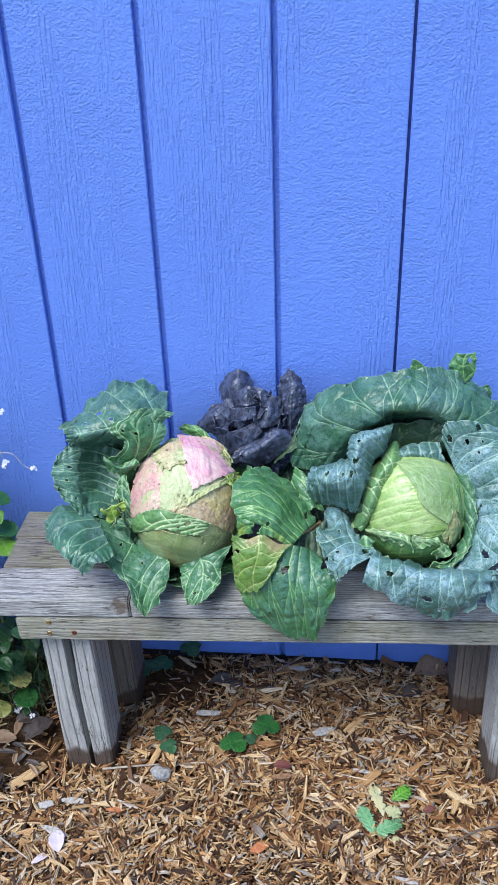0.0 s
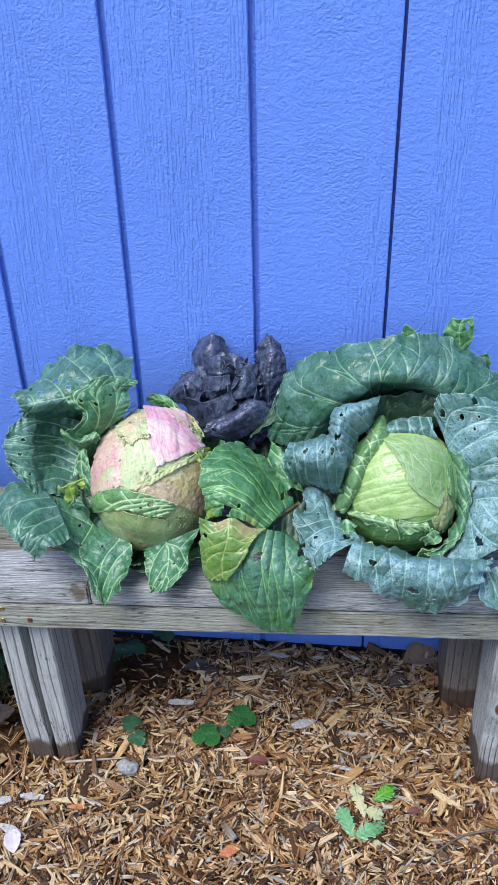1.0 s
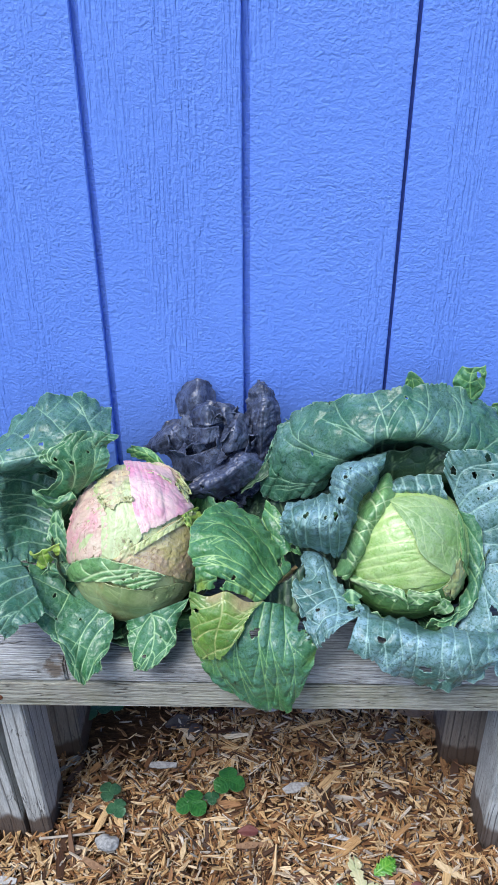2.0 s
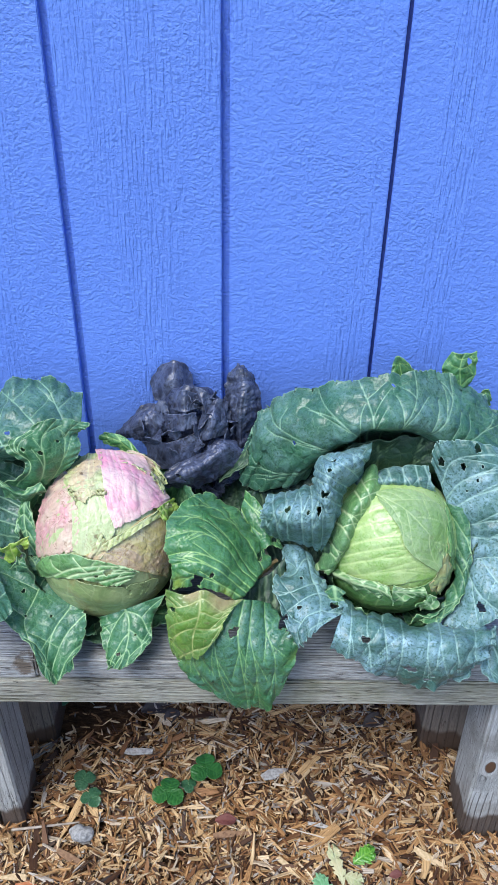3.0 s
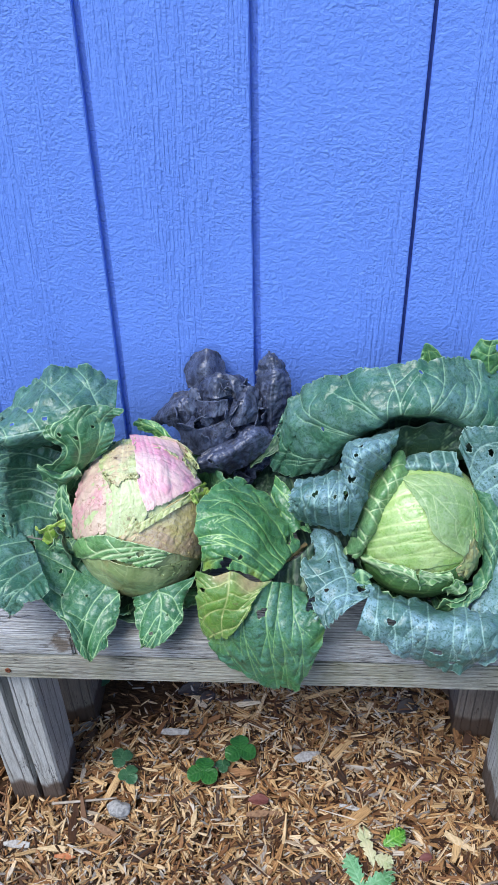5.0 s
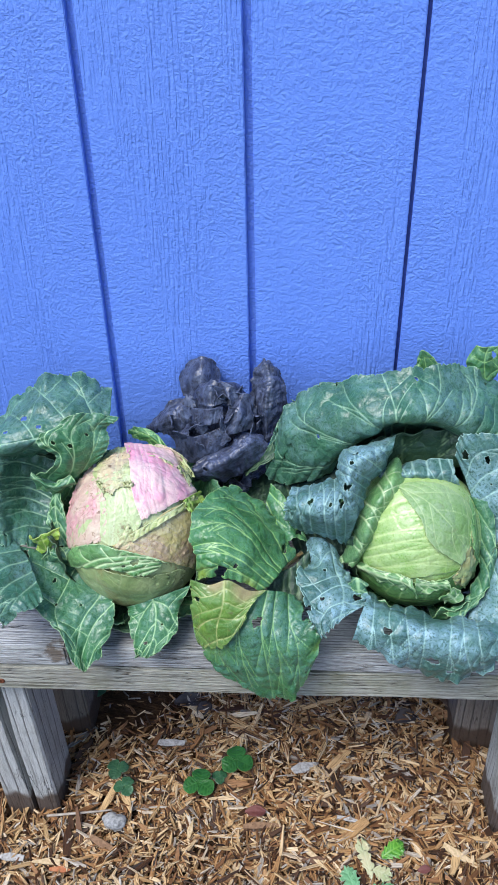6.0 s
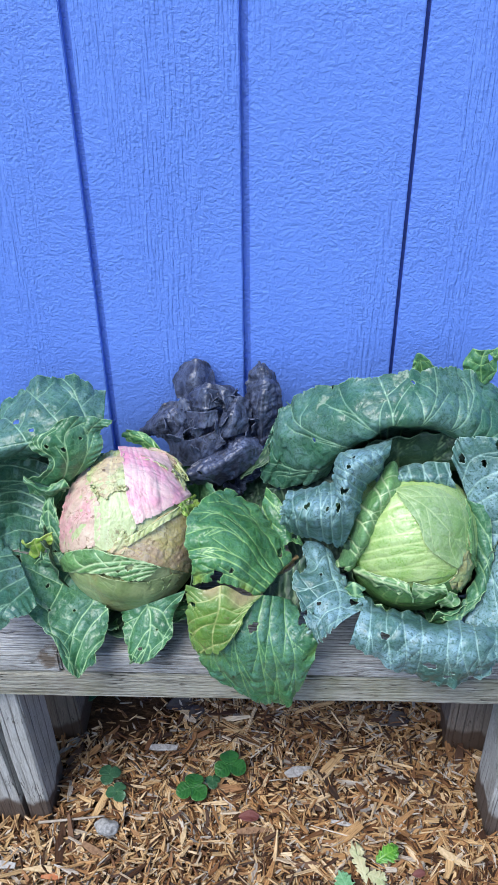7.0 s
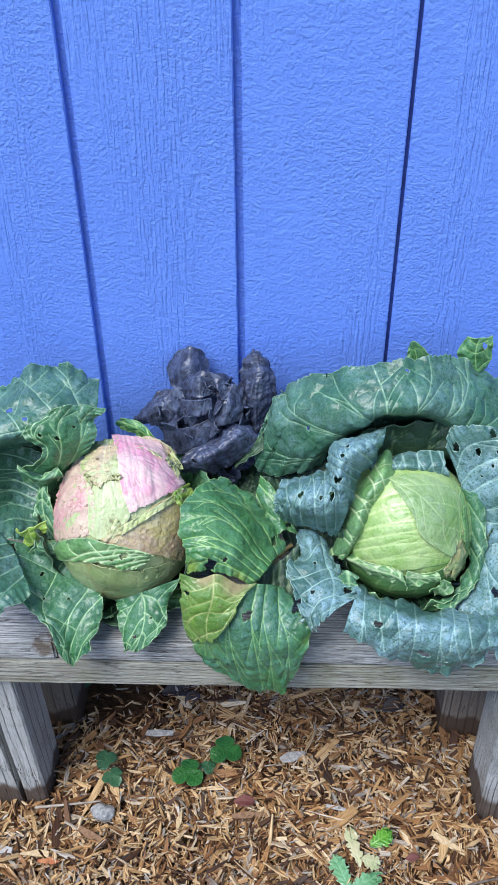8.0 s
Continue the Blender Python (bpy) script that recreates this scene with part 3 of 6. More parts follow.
def split_post(x, y, top):
    """A post whose front has a long drying split, wide above and narrow below."""
    bm = bmesh.new()
    loops = []
    for i in range(13):
        f = i / 12
        z = -0.05 + (top + 0.05) * f
        mid, half, deep = 0.043 + 0.006 * (1 - f) + 0.0015 * math.sin(9 * f), 0.0022 + 0.0072 * f ** 0.7, 0.02 + 0.045 * f
        pts = [(0.004, 0), (mid - half, 0), (mid - half * 0.5, deep), (mid + half * 0.5, deep), (mid + half, 0), (0.085, 0), (0.089, 0.004), (0.089, 0.085), (0.085, 0.089), (0.004, 0.089), (0, 0.085), (0, 0.004)]
        loops.append([bm.verts.new((x + a, y + b, z)) for a, b in pts])
    for a, b in zip(loops, loops[1:]):
        for k in range(len(a)):
            bm.faces.new((a[k], a[(k + 1) % len(a)], b[(k + 1) % len(a)], b[k]))
    bm.faces.new(loops[-1])
    return bm


part("leg", split_post(-0.437, 0.0195, 0.394), leg_wood, bench, "grey post with a long dark split")
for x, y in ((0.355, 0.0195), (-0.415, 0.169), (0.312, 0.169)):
    part("leg", box((x, y, -0.05), (x + 0.089, y + 0.089, 0.394), 0.004), knot_wood if y < 0.1 else rear_wood, bench, "" if y < 0.1 else "dark brown rear post with a damp foot")

# ---- cabbages ----
pink_cabbage = tagged(new("cabbage"), "cabbage with a pink-blushed bruised head and holed leaves on a bench", "cabbage", "cabbages on the bench")
green_cabbage = tagged(new("cabbage"), "bright green cabbage with frosted blue-green caterpillar-holed outer leaves", "cabbage", "cabbages on the bench")
dark_cabbage = tagged(new("cabbage"), "small withered black-purple cabbage leaning on a blue wall", "cabbage", "cabbages on the bench")
PINK, PINK_SIZE = (-0.14, 1.199, 0.543), (0.093, 0.095, 0.108)
GREEN, GREEN_SIZE = (0.233, 1.213, 0.547), (0.088, 0.088, 0.098)
pink_head = part("head", ball(PINK, PINK_SIZE, 0.0012, 25), head_cream, pink_cabbage, "cream head with pink wrapper leaves", True)
green_head = part("head", ball(GREEN, GREEN_SIZE, 0.001, 25), head_core, green_cabbage, "tight lime green head", True)
part("heart", ball((-0.04, 1.345, 0.6), (0.055, 0.035, 0.09), 0.012, 30), leaf_black, dark_cabbage, "", True)



def cup_leaf(parent, name, mat, c, yaw, spread, reach, top, seed):
    """A leaf that cups round a head: from the stalk under it, outwards and up to its rim."""
    def at(r, z, turn):
        a = radians(yaw + turn)
        return (c[0] + r * math.cos(a), c[1] + r * math.sin(a), z)
    low = 0.447
    rows = [[at(r, low + (top - low) * h, t * spread * k) for t in (-1, -0.5, 0, 0.5, 1)] for r, h, k in ((0.035, 0.0, 0.5), (reach * 0.72, 0.12, 0.8), (reach * 0.95, 0.5, 1.0), (reach, 0.85, 0.9), (reach * 1.06, 1.0, 0.6))]
    leaf(parent, name, mat, rows, veins=4, ruffle=0.004, fan=True, seed=seed, cell=0.003)


# Every other cup leaf takes the shade-darkened green.
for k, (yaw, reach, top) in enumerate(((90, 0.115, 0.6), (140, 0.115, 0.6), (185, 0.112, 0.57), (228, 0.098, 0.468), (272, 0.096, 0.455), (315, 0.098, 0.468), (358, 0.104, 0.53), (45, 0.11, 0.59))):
    cup_leaf(pink_cabbage, "cup_leaf", leaf_green if k % 2 else leaf_shaded, (-0.138, 1.197), yaw, 36, reach, top, 70 + k)
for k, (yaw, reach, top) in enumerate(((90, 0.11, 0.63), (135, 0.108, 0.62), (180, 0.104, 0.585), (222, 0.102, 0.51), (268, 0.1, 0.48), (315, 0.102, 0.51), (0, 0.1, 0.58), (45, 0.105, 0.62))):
    cup_leaf(green_cabbage, "cup_leaf", leaf_green if k % 2 else leaf_shaded, (0.238, 1.218), yaw, 36, reach, top, 80 + k)

shard = random.Random(8)
for k in range(20):
    a, b = shard.uniform(-2.7, -0.4), shard.uniform(-0.9, 1.2)
    c = Vector((-0.04 + 0.062 * math.cos(a) * math.cos(b), 1.34 + 0.05 * math.sin(a) * math.cos(b), 0.61 + 0.085 * math.sin(b)))
    out = Vector((math.cos(a) * math.cos(b), math.sin(a) * math.cos(b), 0.6 + math.sin(b))).normalized()
    side = out.cross(Vector((shard.gauss(0, 1), shard.gauss(0, 1), shard.gauss(0, 1)))).normalized()
    up = side.cross(out)
    w, h = shard.uniform(0.012, 0.022), shard.uniform(0.014, 0.03)
    rows = [[tuple(c + side * w * f * g + up * h * (v - 0.4) + out * (0.012 * v - 0.008 * f * f)) for f in (-1, 0, 1)] for v, g in ((0.0, 0.7), (0.5, 1.0), (1.0, 0.6))]
    leaf(dark_cabbage, "torn_scrap", leaf_black, rows, veins=2, ruffle=0.003, rag=0.12, pucker=0.0004, crumple=1.6, fan=True, seed=600 + k, cell=0.0014)

for k in range(44):
    a, b = shard.uniform(-2.9, -0.3), shard.uniform(-1.0, 1.25)
    c = Vector((-0.04 + 0.068 * math.cos(a) * math.cos(b), 1.335 + 0.058 * math.sin(a) * math.cos(b), 0.605 + 0.088 * math.sin(b)))
    out = Vector((math.cos(a) * math.cos(b), math.sin(a) * math.cos(b), 0.5 + math.sin(b))).normalized()
    side = out.cross(Vector((shard.gauss(0, 1), shard.gauss(0, 1), shard.gauss(0, 1)))).normalized()
    up = side.cross(out)
    w, h = shard.uniform(0.008, 0.016), shard.uniform(0.006, 0.014)
    rows = [[tuple(c + side * w * f * g + up * h * (v - 0.4) + out * (0.016 * v - 0.006 * f * f)) for f in (-1, 0, 1)] for v, g in ((0.0, 0.8), (0.5, 1.0), (1.0, 0.8))]
    leaf(dark_cabbage, "torn_scrap", leaf_black, rows, veins=2, ruffle=0.002, rag=0.2, pucker=0.0003, crumple=1.2, fan=True, seed=660 + k, cell=0.0012)

# ---- leaves ----
leaf(pink_cabbage, "outer_leaf", leaf_blue, [
    [(-0.18, 1.3, 0.705), (-0.176, 1.25, 0.688), (-0.205, 1.27, 0.646)],
    [(-0.23, 1.31, 0.722), (-0.211, 1.22, 0.693), (-0.242, 1.26, 0.629)],
    [(-0.275, 1.3, 0.721), (-0.257, 1.205, 0.688), (-0.291, 1.26, 0.617)],
    [(-0.315, 1.28, 0.689), (-0.3, 1.195, 0.682), (-0.323, 1.24, 0.617)],
    [(-0.347, 1.22, 0.667), (-0.334, 1.2, 0.672), (-0.336, 1.22, 0.643)],
], veins=4, rib=0, holes=[(-0.45, 0.62, 0.004), (-0.2, 0.5, 0.003), (-0.3, 0.75, 0.0025)], seed=1)
leaf(pink_cabbage, "outer_leaf", leaf_blue, [
    [(-0.246, 1.25, 0.614), (-0.25, 1.22, 0.556), (-0.259, 1.17, 0.529)],
    [(-0.287, 1.25, 0.628), (-0.296, 1.225, 0.578), (-0.288, 1.15, 0.547)],
    [(-0.327, 1.22, 0.647), (-0.32, 1.18, 0.605), (-0.308, 1.135, 0.561)],
    [(-0.352, 1.19, 0.639), (-0.357, 1.17, 0.615), (-0.336, 1.145, 0.592)],
], veins=5, holes=[(0.1, 0.8, 0.0025), (-0.3, 0.75, 0.003), (0.6, 0.7, 0.002), (0.75, 0.6, 0.003)], fan=True, seed=2)
leaf(pink_cabbage, "inner_leaf", leaf_green, [
    [(-0.271, 1.2, 0.629), (-0.234, 1.205, 0.62), (-0.185, 1.22, 0.644)],
    [(-0.235, 1.195, 0.661), (-0.215, 1.2, 0.659), (-0.174, 1.23, 0.664)],
    [(-0.258, 1.2, 0.683), (-0.218, 1.21, 0.693), (-0.172, 1.24, 0.684)],
    [(-0.243, 1.215, 0.697), (-0.204, 1.235, 0.709), (-0.159, 1.25, 0.694)],
], veins=3, holes=[(0.0, 0.5, 0.003), (-0.5, 0.6, 0.0025), (0.5, 0.6, 0.002)], fan=True, seed=3)
leaf(pink_cabbage, "inner_leaf", leaf_green, [
    [(-0.272, 1.195, 0.639), (-0.272, 1.192, 0.631), (-0.268, 1.2, 0.611)],
    [(-0.245, 1.195, 0.622), (-0.243, 1.187, 0.62), (-0.249, 1.2, 0.6)],
    [(-0.22, 1.2, 0.635), (-0.212, 1.195, 0.626), (-0.222, 1.2, 0.607)],
], veins=3, seed=4)
leaf(pink_cabbage, "outer_leaf", leaf_blue, [
    [(-0.314, 1.17, 0.562), (-0.272, 1.13, 0.547), (-0.237, 1.075, 0.529)],
    [(-0.343, 1.16, 0.563), (-0.298, 1.1, 0.557), (-0.246, 1.06, 0.529)],
    [(-0.369, 1.15, 0.547), (-0.312, 1.075, 0.556), (-0.26, 1.05, 0.531)],
    [(-0.373, 1.13, 0.529), (-0.312, 1.05, 0.543), (-0.279, 1.04, 0.513)],
], veins=4, curl=0.002, ruffle=0.003, fan=True, seed=5)
leaf(pink_cabbage, "outer_leaf", leaf_green, [
    [(-0.295, 1.15, 0.548), (-0.26, 1.16, 0.53), (-0.225, 1.16, 0.515)],
    [(-0.277, 1.12, 0.525), (-0.236, 1.13, 0.509), (-0.193, 1.135, 0.502)],
    [(-0.263, 1.09, 0.51), (-0.212, 1.1, 0.494), (-0.158, 1.11, 0.495)],
    [(-0.221, 1.06, 0.484), (-0.194, 1.07, 0.47), (-0.159, 1.08, 0.475)],
    [(-0.205, 1.045, 0.451), (-0.189, 1.04, 0.435), (-0.172, 1.05, 0.455)],
], veins=4, holes=[(-0.85, 0.07, 0.007), (-0.15, 0.26, 0.003), (0.2, 0.5, 0.002), (-0.4, 0.5, 0.002)], rib=1.0, slant=1.3, seed=6)
leaf(pink_cabbage, "outer_leaf", leaf_green, [
    [(-0.145, 1.115, 0.481), (-0.108, 1.115, 0.5), (-0.055, 1.12, 0.526)],
    [(-0.139, 1.105, 0.473), (-0.102, 1.1, 0.487), (-0.072, 1.105, 0.493)],
    [(-0.133, 1.075, 0.458), (-0.104, 1.08, 0.467), (-0.072, 1.085, 0.476)],
    [(-0.123, 1.06, 0.452), (-0.113, 1.06, 0.447), (-0.097, 1.06, 0.456)],
], veins=3, holes=[(-0.3, 0.75, 0.0025), (0.3, 0.5, 0.0015)], slant=2.2, seed=7)
leaf(pink_cabbage, "inner_leaf", leaf_green, [
    [(-0.25, 1.2, 0.601), (-0.245, 1.2, 0.603), (-0.239, 1.2, 0.601)],
    [(-0.257, 1.19, 0.575), (-0.245, 1.183, 0.575), (-0.23, 1.18, 0.577)],
    [(-0.248, 1.17, 0.54), (-0.235, 1.163, 0.54), (-0.225, 1.16, 0.532)],
], veins=4, seed=8)
leaf(pink_cabbage, "inner_leaf", leaf_lime, [
    [(-0.265, 1.16, 0.528), (-0.254, 1.152, 0.541), (-0.242, 1.16, 0.55)],
    [(-0.28, 1.165, 0.556), (-0.256, 1.148, 0.571), (-0.235, 1.165, 0.573)],
], veins=2, seed=9)
leaf(pink_cabbage, "inner_leaf", leaf_green, [
    [(-0.221, 1.155, 0.511), (-0.22, 1.147, 0.534), (-0.224, 1.16, 0.543)],
    [(-0.27, 1.15, 0.518), (-0.254, 1.142, 0.54), (-0.252, 1.155, 0.547)],
], veins=3, seed=10)
leaf(pink_cabbage, "stray_leaf", leaf_mid, [
    [(-0.109, 1.27, 0.624), (-0.106, 1.268, 0.629), (-0.103, 1.27, 0.634)],
    [(-0.139, 1.285, 0.632), (-0.134, 1.28, 0.643), (-0.128, 1.285, 0.649)],
    [(-0.16, 1.295, 0.639), (-0.162, 1.295, 0.642), (-0.157, 1.295, 0.648)],
], veins=3, seed=11)
# Backing leaves that fill gaps; their dark colour stands for shade.
leaf(pink_cabbage, "outer_leaf", leaf_shaded, [
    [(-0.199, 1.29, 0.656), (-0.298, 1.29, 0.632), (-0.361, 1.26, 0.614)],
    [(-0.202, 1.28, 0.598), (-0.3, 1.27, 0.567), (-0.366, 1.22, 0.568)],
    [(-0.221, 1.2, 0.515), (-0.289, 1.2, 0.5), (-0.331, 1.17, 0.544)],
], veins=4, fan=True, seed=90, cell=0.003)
leaf(pink_cabbage, "outer_leaf", leaf_shaded, [
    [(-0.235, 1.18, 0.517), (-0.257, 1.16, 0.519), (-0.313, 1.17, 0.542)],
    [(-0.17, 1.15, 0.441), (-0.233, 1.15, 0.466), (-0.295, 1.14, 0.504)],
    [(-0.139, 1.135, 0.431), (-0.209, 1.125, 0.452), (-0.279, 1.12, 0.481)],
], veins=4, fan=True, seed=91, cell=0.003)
leaf(green_cabbage, "torn_leaf", leaf_mid, [
    [(0.035, 1.098, 0.542), (0.045, 1.105, 0.545), (0.054, 1.118, 0.549), (0.061, 1.140, 0.544), (0.076, 1.165, 0.542)],
    [(0.010, 1.092, 0.564), (0.013, 1.100, 0.583), (0.017, 1.122, 0.593), (0.024, 1.155, 0.596), (0.054, 1.190, 0.567)],
    [(-0.018, 1.088, 0.571), (-0.016, 1.098, 0.599), (-0.016, 1.122, 0.614), (-0.010, 1.165, 0.617), (0.028, 1.212, 0.588)],
    [(-0.043, 1.098, 0.558), (-0.046, 1.102, 0.593), (-0.055, 1.118, 0.606), (-0.051, 1.165, 0.623), (-0.013, 1.222, 0.617)],
], veins=5, fan=True, slant=0.5, holes=[(-0.86, 0.62, 0.0075), (-0.62, 0.42, 0.003), (0.86, 0.12, 0.006)], ruffle=0.0035, rag=0.025, fade=[(-0.9, 0.2, 0.02), (-0.9, 0.9, 0.02)], bold=1.2, seed=12)
leaf(green_cabbage, "torn_leaf", leaf_turning, [
    [(-0.019, 1.094, 0.535), (0.017, 1.090, 0.545), (0.041, 1.094, 0.548), (0.065, 1.106, 0.534), (0.083, 1.116, 0.512)],
    [(-0.047, 1.080, 0.506), (-0.004, 1.066, 0.517), (0.033, 1.063, 0.519), (0.064, 1.072, 0.515), (0.092, 1.090, 0.516)],
    [(-0.039, 1.065, 0.470), (0.000, 1.050, 0.477), (0.037, 1.048, 0.477), (0.073, 1.050, 0.485), (0.112, 1.066, 0.503)],
    [(-0.011, 1.056, 0.429), (0.022, 1.050, 0.410), (0.049, 1.050, 0.392), (0.082, 1.050, 0.400), (0.103, 1.056, 0.457)],
], veins=4, fan=True, slant=0.5, holes=[(0.0, 0.3, 0.0062), (1.0, 0.36, 0.007)], ruffle=0.0025, crumple=1.0, rag=0.03, pucker=0.0022, fade=[(-1.0, 0.3, 0.045), (-0.85, 0.6, 0.03), (1.0, 0.75, 0.012), (0.8, 1.0, 0.01)], seed=13)
leaf(green_cabbage, "outer_leaf", leaf_mid, [
    [(0.031, 1.210, 0.578), (0.035, 1.225, 0.590), (0.039, 1.235, 0.606)],
    [(0.041, 1.195, 0.562), (0.052, 1.200, 0.581), (0.061, 1.215, 0.595)],
    [(0.057, 1.165, 0.540), (0.072, 1.172, 0.562), (0.091, 1.180, 0.552)],
], veins=2, fan=True, ruffle=0.002, rag=0.04, holes=[(0.6, 0.9, 0.004)], seed=14)
leaf(green_cabbage, "outer_leaf", leaf_shaded, [
    [(0.038, 1.135, 0.533), (0.070, 1.150, 0.535), (0.095, 1.175, 0.548)],
    [(0.039, 1.120, 0.517), (0.071, 1.130, 0.515), (0.096, 1.140, 0.522)],
    [(0.018, 1.105, 0.495), (0.069, 1.110, 0.494), (0.098, 1.120, 0.496)],
], veins=4, fan=True, seed=15, cell=0.003)
leaf(green_cabbage, "outer_leaf", leaf_blue, [
    [(0.154, 1.315, 0.57), (0.18, 1.32, 0.575), (0.206, 1.325, 0.58), (0.251, 1.325, 0.58), (0.296, 1.315, 0.58)],
    [(0.132, 1.28, 0.62), (0.168, 1.285, 0.65), (0.199, 1.288, 0.668), (0.24, 1.288, 0.668), (0.295, 1.285, 0.65)],
    [(0.094, 1.257, 0.597), (0.137, 1.237, 0.673), (0.198, 1.222, 0.723), (0.27, 1.24, 0.707), (0.339, 1.25, 0.657)],
    [(0.034, 1.275, 0.579), (0.084, 1.265, 0.686), (0.197, 1.245, 0.745), (0.292, 1.275, 0.728), (0.381, 1.27, 0.67)],
    [(0.03, 1.29, 0.627), (0.071, 1.312, 0.699), (0.197, 1.28, 0.76), (0.294, 1.312, 0.748), (0.378, 1.31, 0.686)],
], veins=6, slant=0.6, ruffle=0.0035, rag=0.018, bold=1.3, pucker=0.0013, holes=[(-0.55, 0.65, 0.0028), (0.1, 0.88, 0.0028)], fan=True, cell=0.0012, seed=16)
leaf(green_cabbage, "outer_leaf", leaf_shaded, [
    [(0.143, 1.25, 0.618), (0.214, 1.26, 0.614), (0.295, 1.25, 0.633)],
    [(0.135, 1.255, 0.65), (0.21, 1.26, 0.68), (0.3, 1.265, 0.685)],
], veins=3, fan=True, seed=17, cell=0.003)
leaf(green_cabbage, "inner_leaf", leaf_frost, [
    [(0.157, 1.205, 0.625), (0.150, 1.170, 0.628), (0.148, 1.160, 0.614), (0.145, 1.165, 0.588), (0.140, 1.180, 0.552)],
    [(0.130, 1.215, 0.634), (0.125, 1.160, 0.652), (0.122, 1.142, 0.639), (0.122, 1.150, 0.606), (0.124, 1.178, 0.560)],
    [(0.100, 1.215, 0.625), (0.094, 1.165, 0.643), (0.091, 1.148, 0.632), (0.089, 1.158, 0.604), (0.090, 1.185, 0.565)],
    [(0.070, 1.215, 0.616), (0.061, 1.185, 0.621), (0.059, 1.175, 0.614), (0.061, 1.178, 0.597), (0.068, 1.190, 0.573)],
], veins=6, slant=0.3, rib=1.3, holes=[(-0.35, 0.68, 0.004), (-0.3, 0.25, 0.005), (-0.2, 0.4, 0.0025)], ruffle=0.002, pucker=0.0024, crumple=0.9, bold=1.2, folds=0.0016, along=(1, 0, 0.4), seed=18)
leaf(green_cabbage, "inner_leaf", leaf_frost, [
    [(0.197, 1.235, 0.687), (0.193, 1.215, 0.692), (0.190, 1.210, 0.687), (0.191, 1.230, 0.662)],
    [(0.164, 1.230, 0.680), (0.166, 1.190, 0.697), (0.172, 1.188, 0.685), (0.181, 1.215, 0.649)],
    [(0.136, 1.225, 0.673), (0.140, 1.175, 0.692), (0.150, 1.172, 0.677), (0.166, 1.200, 0.637)],
    [(0.124, 1.215, 0.654), (0.133, 1.165, 0.673), (0.144, 1.160, 0.662), (0.159, 1.185, 0.624)],
    [(0.126, 1.205, 0.630), (0.133, 1.165, 0.643), (0.142, 1.158, 0.632), (0.152, 1.175, 0.599)],
], veins=6, slant=0.4, rib=1.3, holes=[(-0.55, 0.42, 0.0035), (-0.25, 0.5, 0.003), (-0.2, 0.85, 0.006)], ruffle=0.002, pucker=0.0022, crumple=0.9, bold=1.2, folds=0.0014, along=(1, 0, 1), seed=19)
leaf(green_cabbage, "outer_leaf", leaf_frost, [
    [(0.090, 1.190, 0.554), (0.101, 1.180, 0.562), (0.113, 1.178, 0.559), (0.132, 1.178, 0.536)],
    [(0.095, 1.155, 0.537), (0.108, 1.140, 0.553), (0.124, 1.138, 0.546), (0.145, 1.140, 0.527)],
    [(0.078, 1.125, 0.553), (0.104, 1.110, 0.547), (0.128, 1.108, 0.541), (0.164, 1.118, 0.533)],
    [(0.087, 1.092, 0.540), (0.106, 1.082, 0.527), (0.127, 1.082, 0.534), (0.173, 1.100, 0.526)],
    [(0.111, 1.052, 0.499), (0.120, 1.054, 0.516), (0.129, 1.062, 0.526), (0.144, 1.080, 0.531)],
], veins=5, slant=0.9, rib=0.5, holes=[(-0.1, 0.3, 0.002), (-0.1, 0.62, 0.0025), (0.75, 0.62, 0.005), (-0.75, 0.78, 0.004)], ruffle=0.0045, pucker=0.002, rag=0.05, seed=20)
leaf(green_cabbage, "outer_leaf", leaf_frost, [
    [(0.171, 1.13, 0.515), (0.164, 1.09, 0.535), (0.157, 1.07, 0.529), (0.153, 1.06, 0.521), (0.151, 1.06, 0.509)],
    [(0.215, 1.115, 0.508), (0.204, 1.075, 0.536), (0.197, 1.054, 0.534), (0.192, 1.047, 0.519), (0.185, 1.046, 0.497)],
    [(0.275, 1.115, 0.495), (0.262, 1.066, 0.528), (0.251, 1.048, 0.522), (0.244, 1.044, 0.496), (0.236, 1.05, 0.462)],
    [(0.32, 1.115, 0.498), (0.308, 1.07, 0.525), (0.301, 1.05, 0.518), (0.297, 1.045, 0.491), (0.293, 1.05, 0.455)],
    [(0.367, 1.12, 0.491), (0.354, 1.08, 0.517), (0.347, 1.068, 0.508), (0.34, 1.06, 0.5), (0.336, 1.06, 0.484)],
], veins=9, slant=0.3, holes=[(0.1, 0.22, 0.0045), (0.5, 0.52, 0.0065), (0.75, 0.64, 0.004), (0.62, 0.66, 0.002), (0.5, 0.8, 0.002)], rib=-1.3, bold=0.9, seed=21)
leaf(green_cabbage, "outer_leaf", leaf_frost, [
    [(0.318, 1.18, 0.547), (0.315, 1.165, 0.518), (0.299, 1.12, 0.485)],
    [(0.34, 1.17, 0.563), (0.336, 1.14, 0.533), (0.331, 1.105, 0.499)],
    [(0.372, 1.165, 0.57), (0.37, 1.13, 0.547), (0.362, 1.11, 0.518)],
    [(0.411, 1.17, 0.556), (0.412, 1.14, 0.547), (0.404, 1.125, 0.527)],
], veins=4, holes=[(0.45, 0.42, 0.006)], rib=-1.3, seed=22)
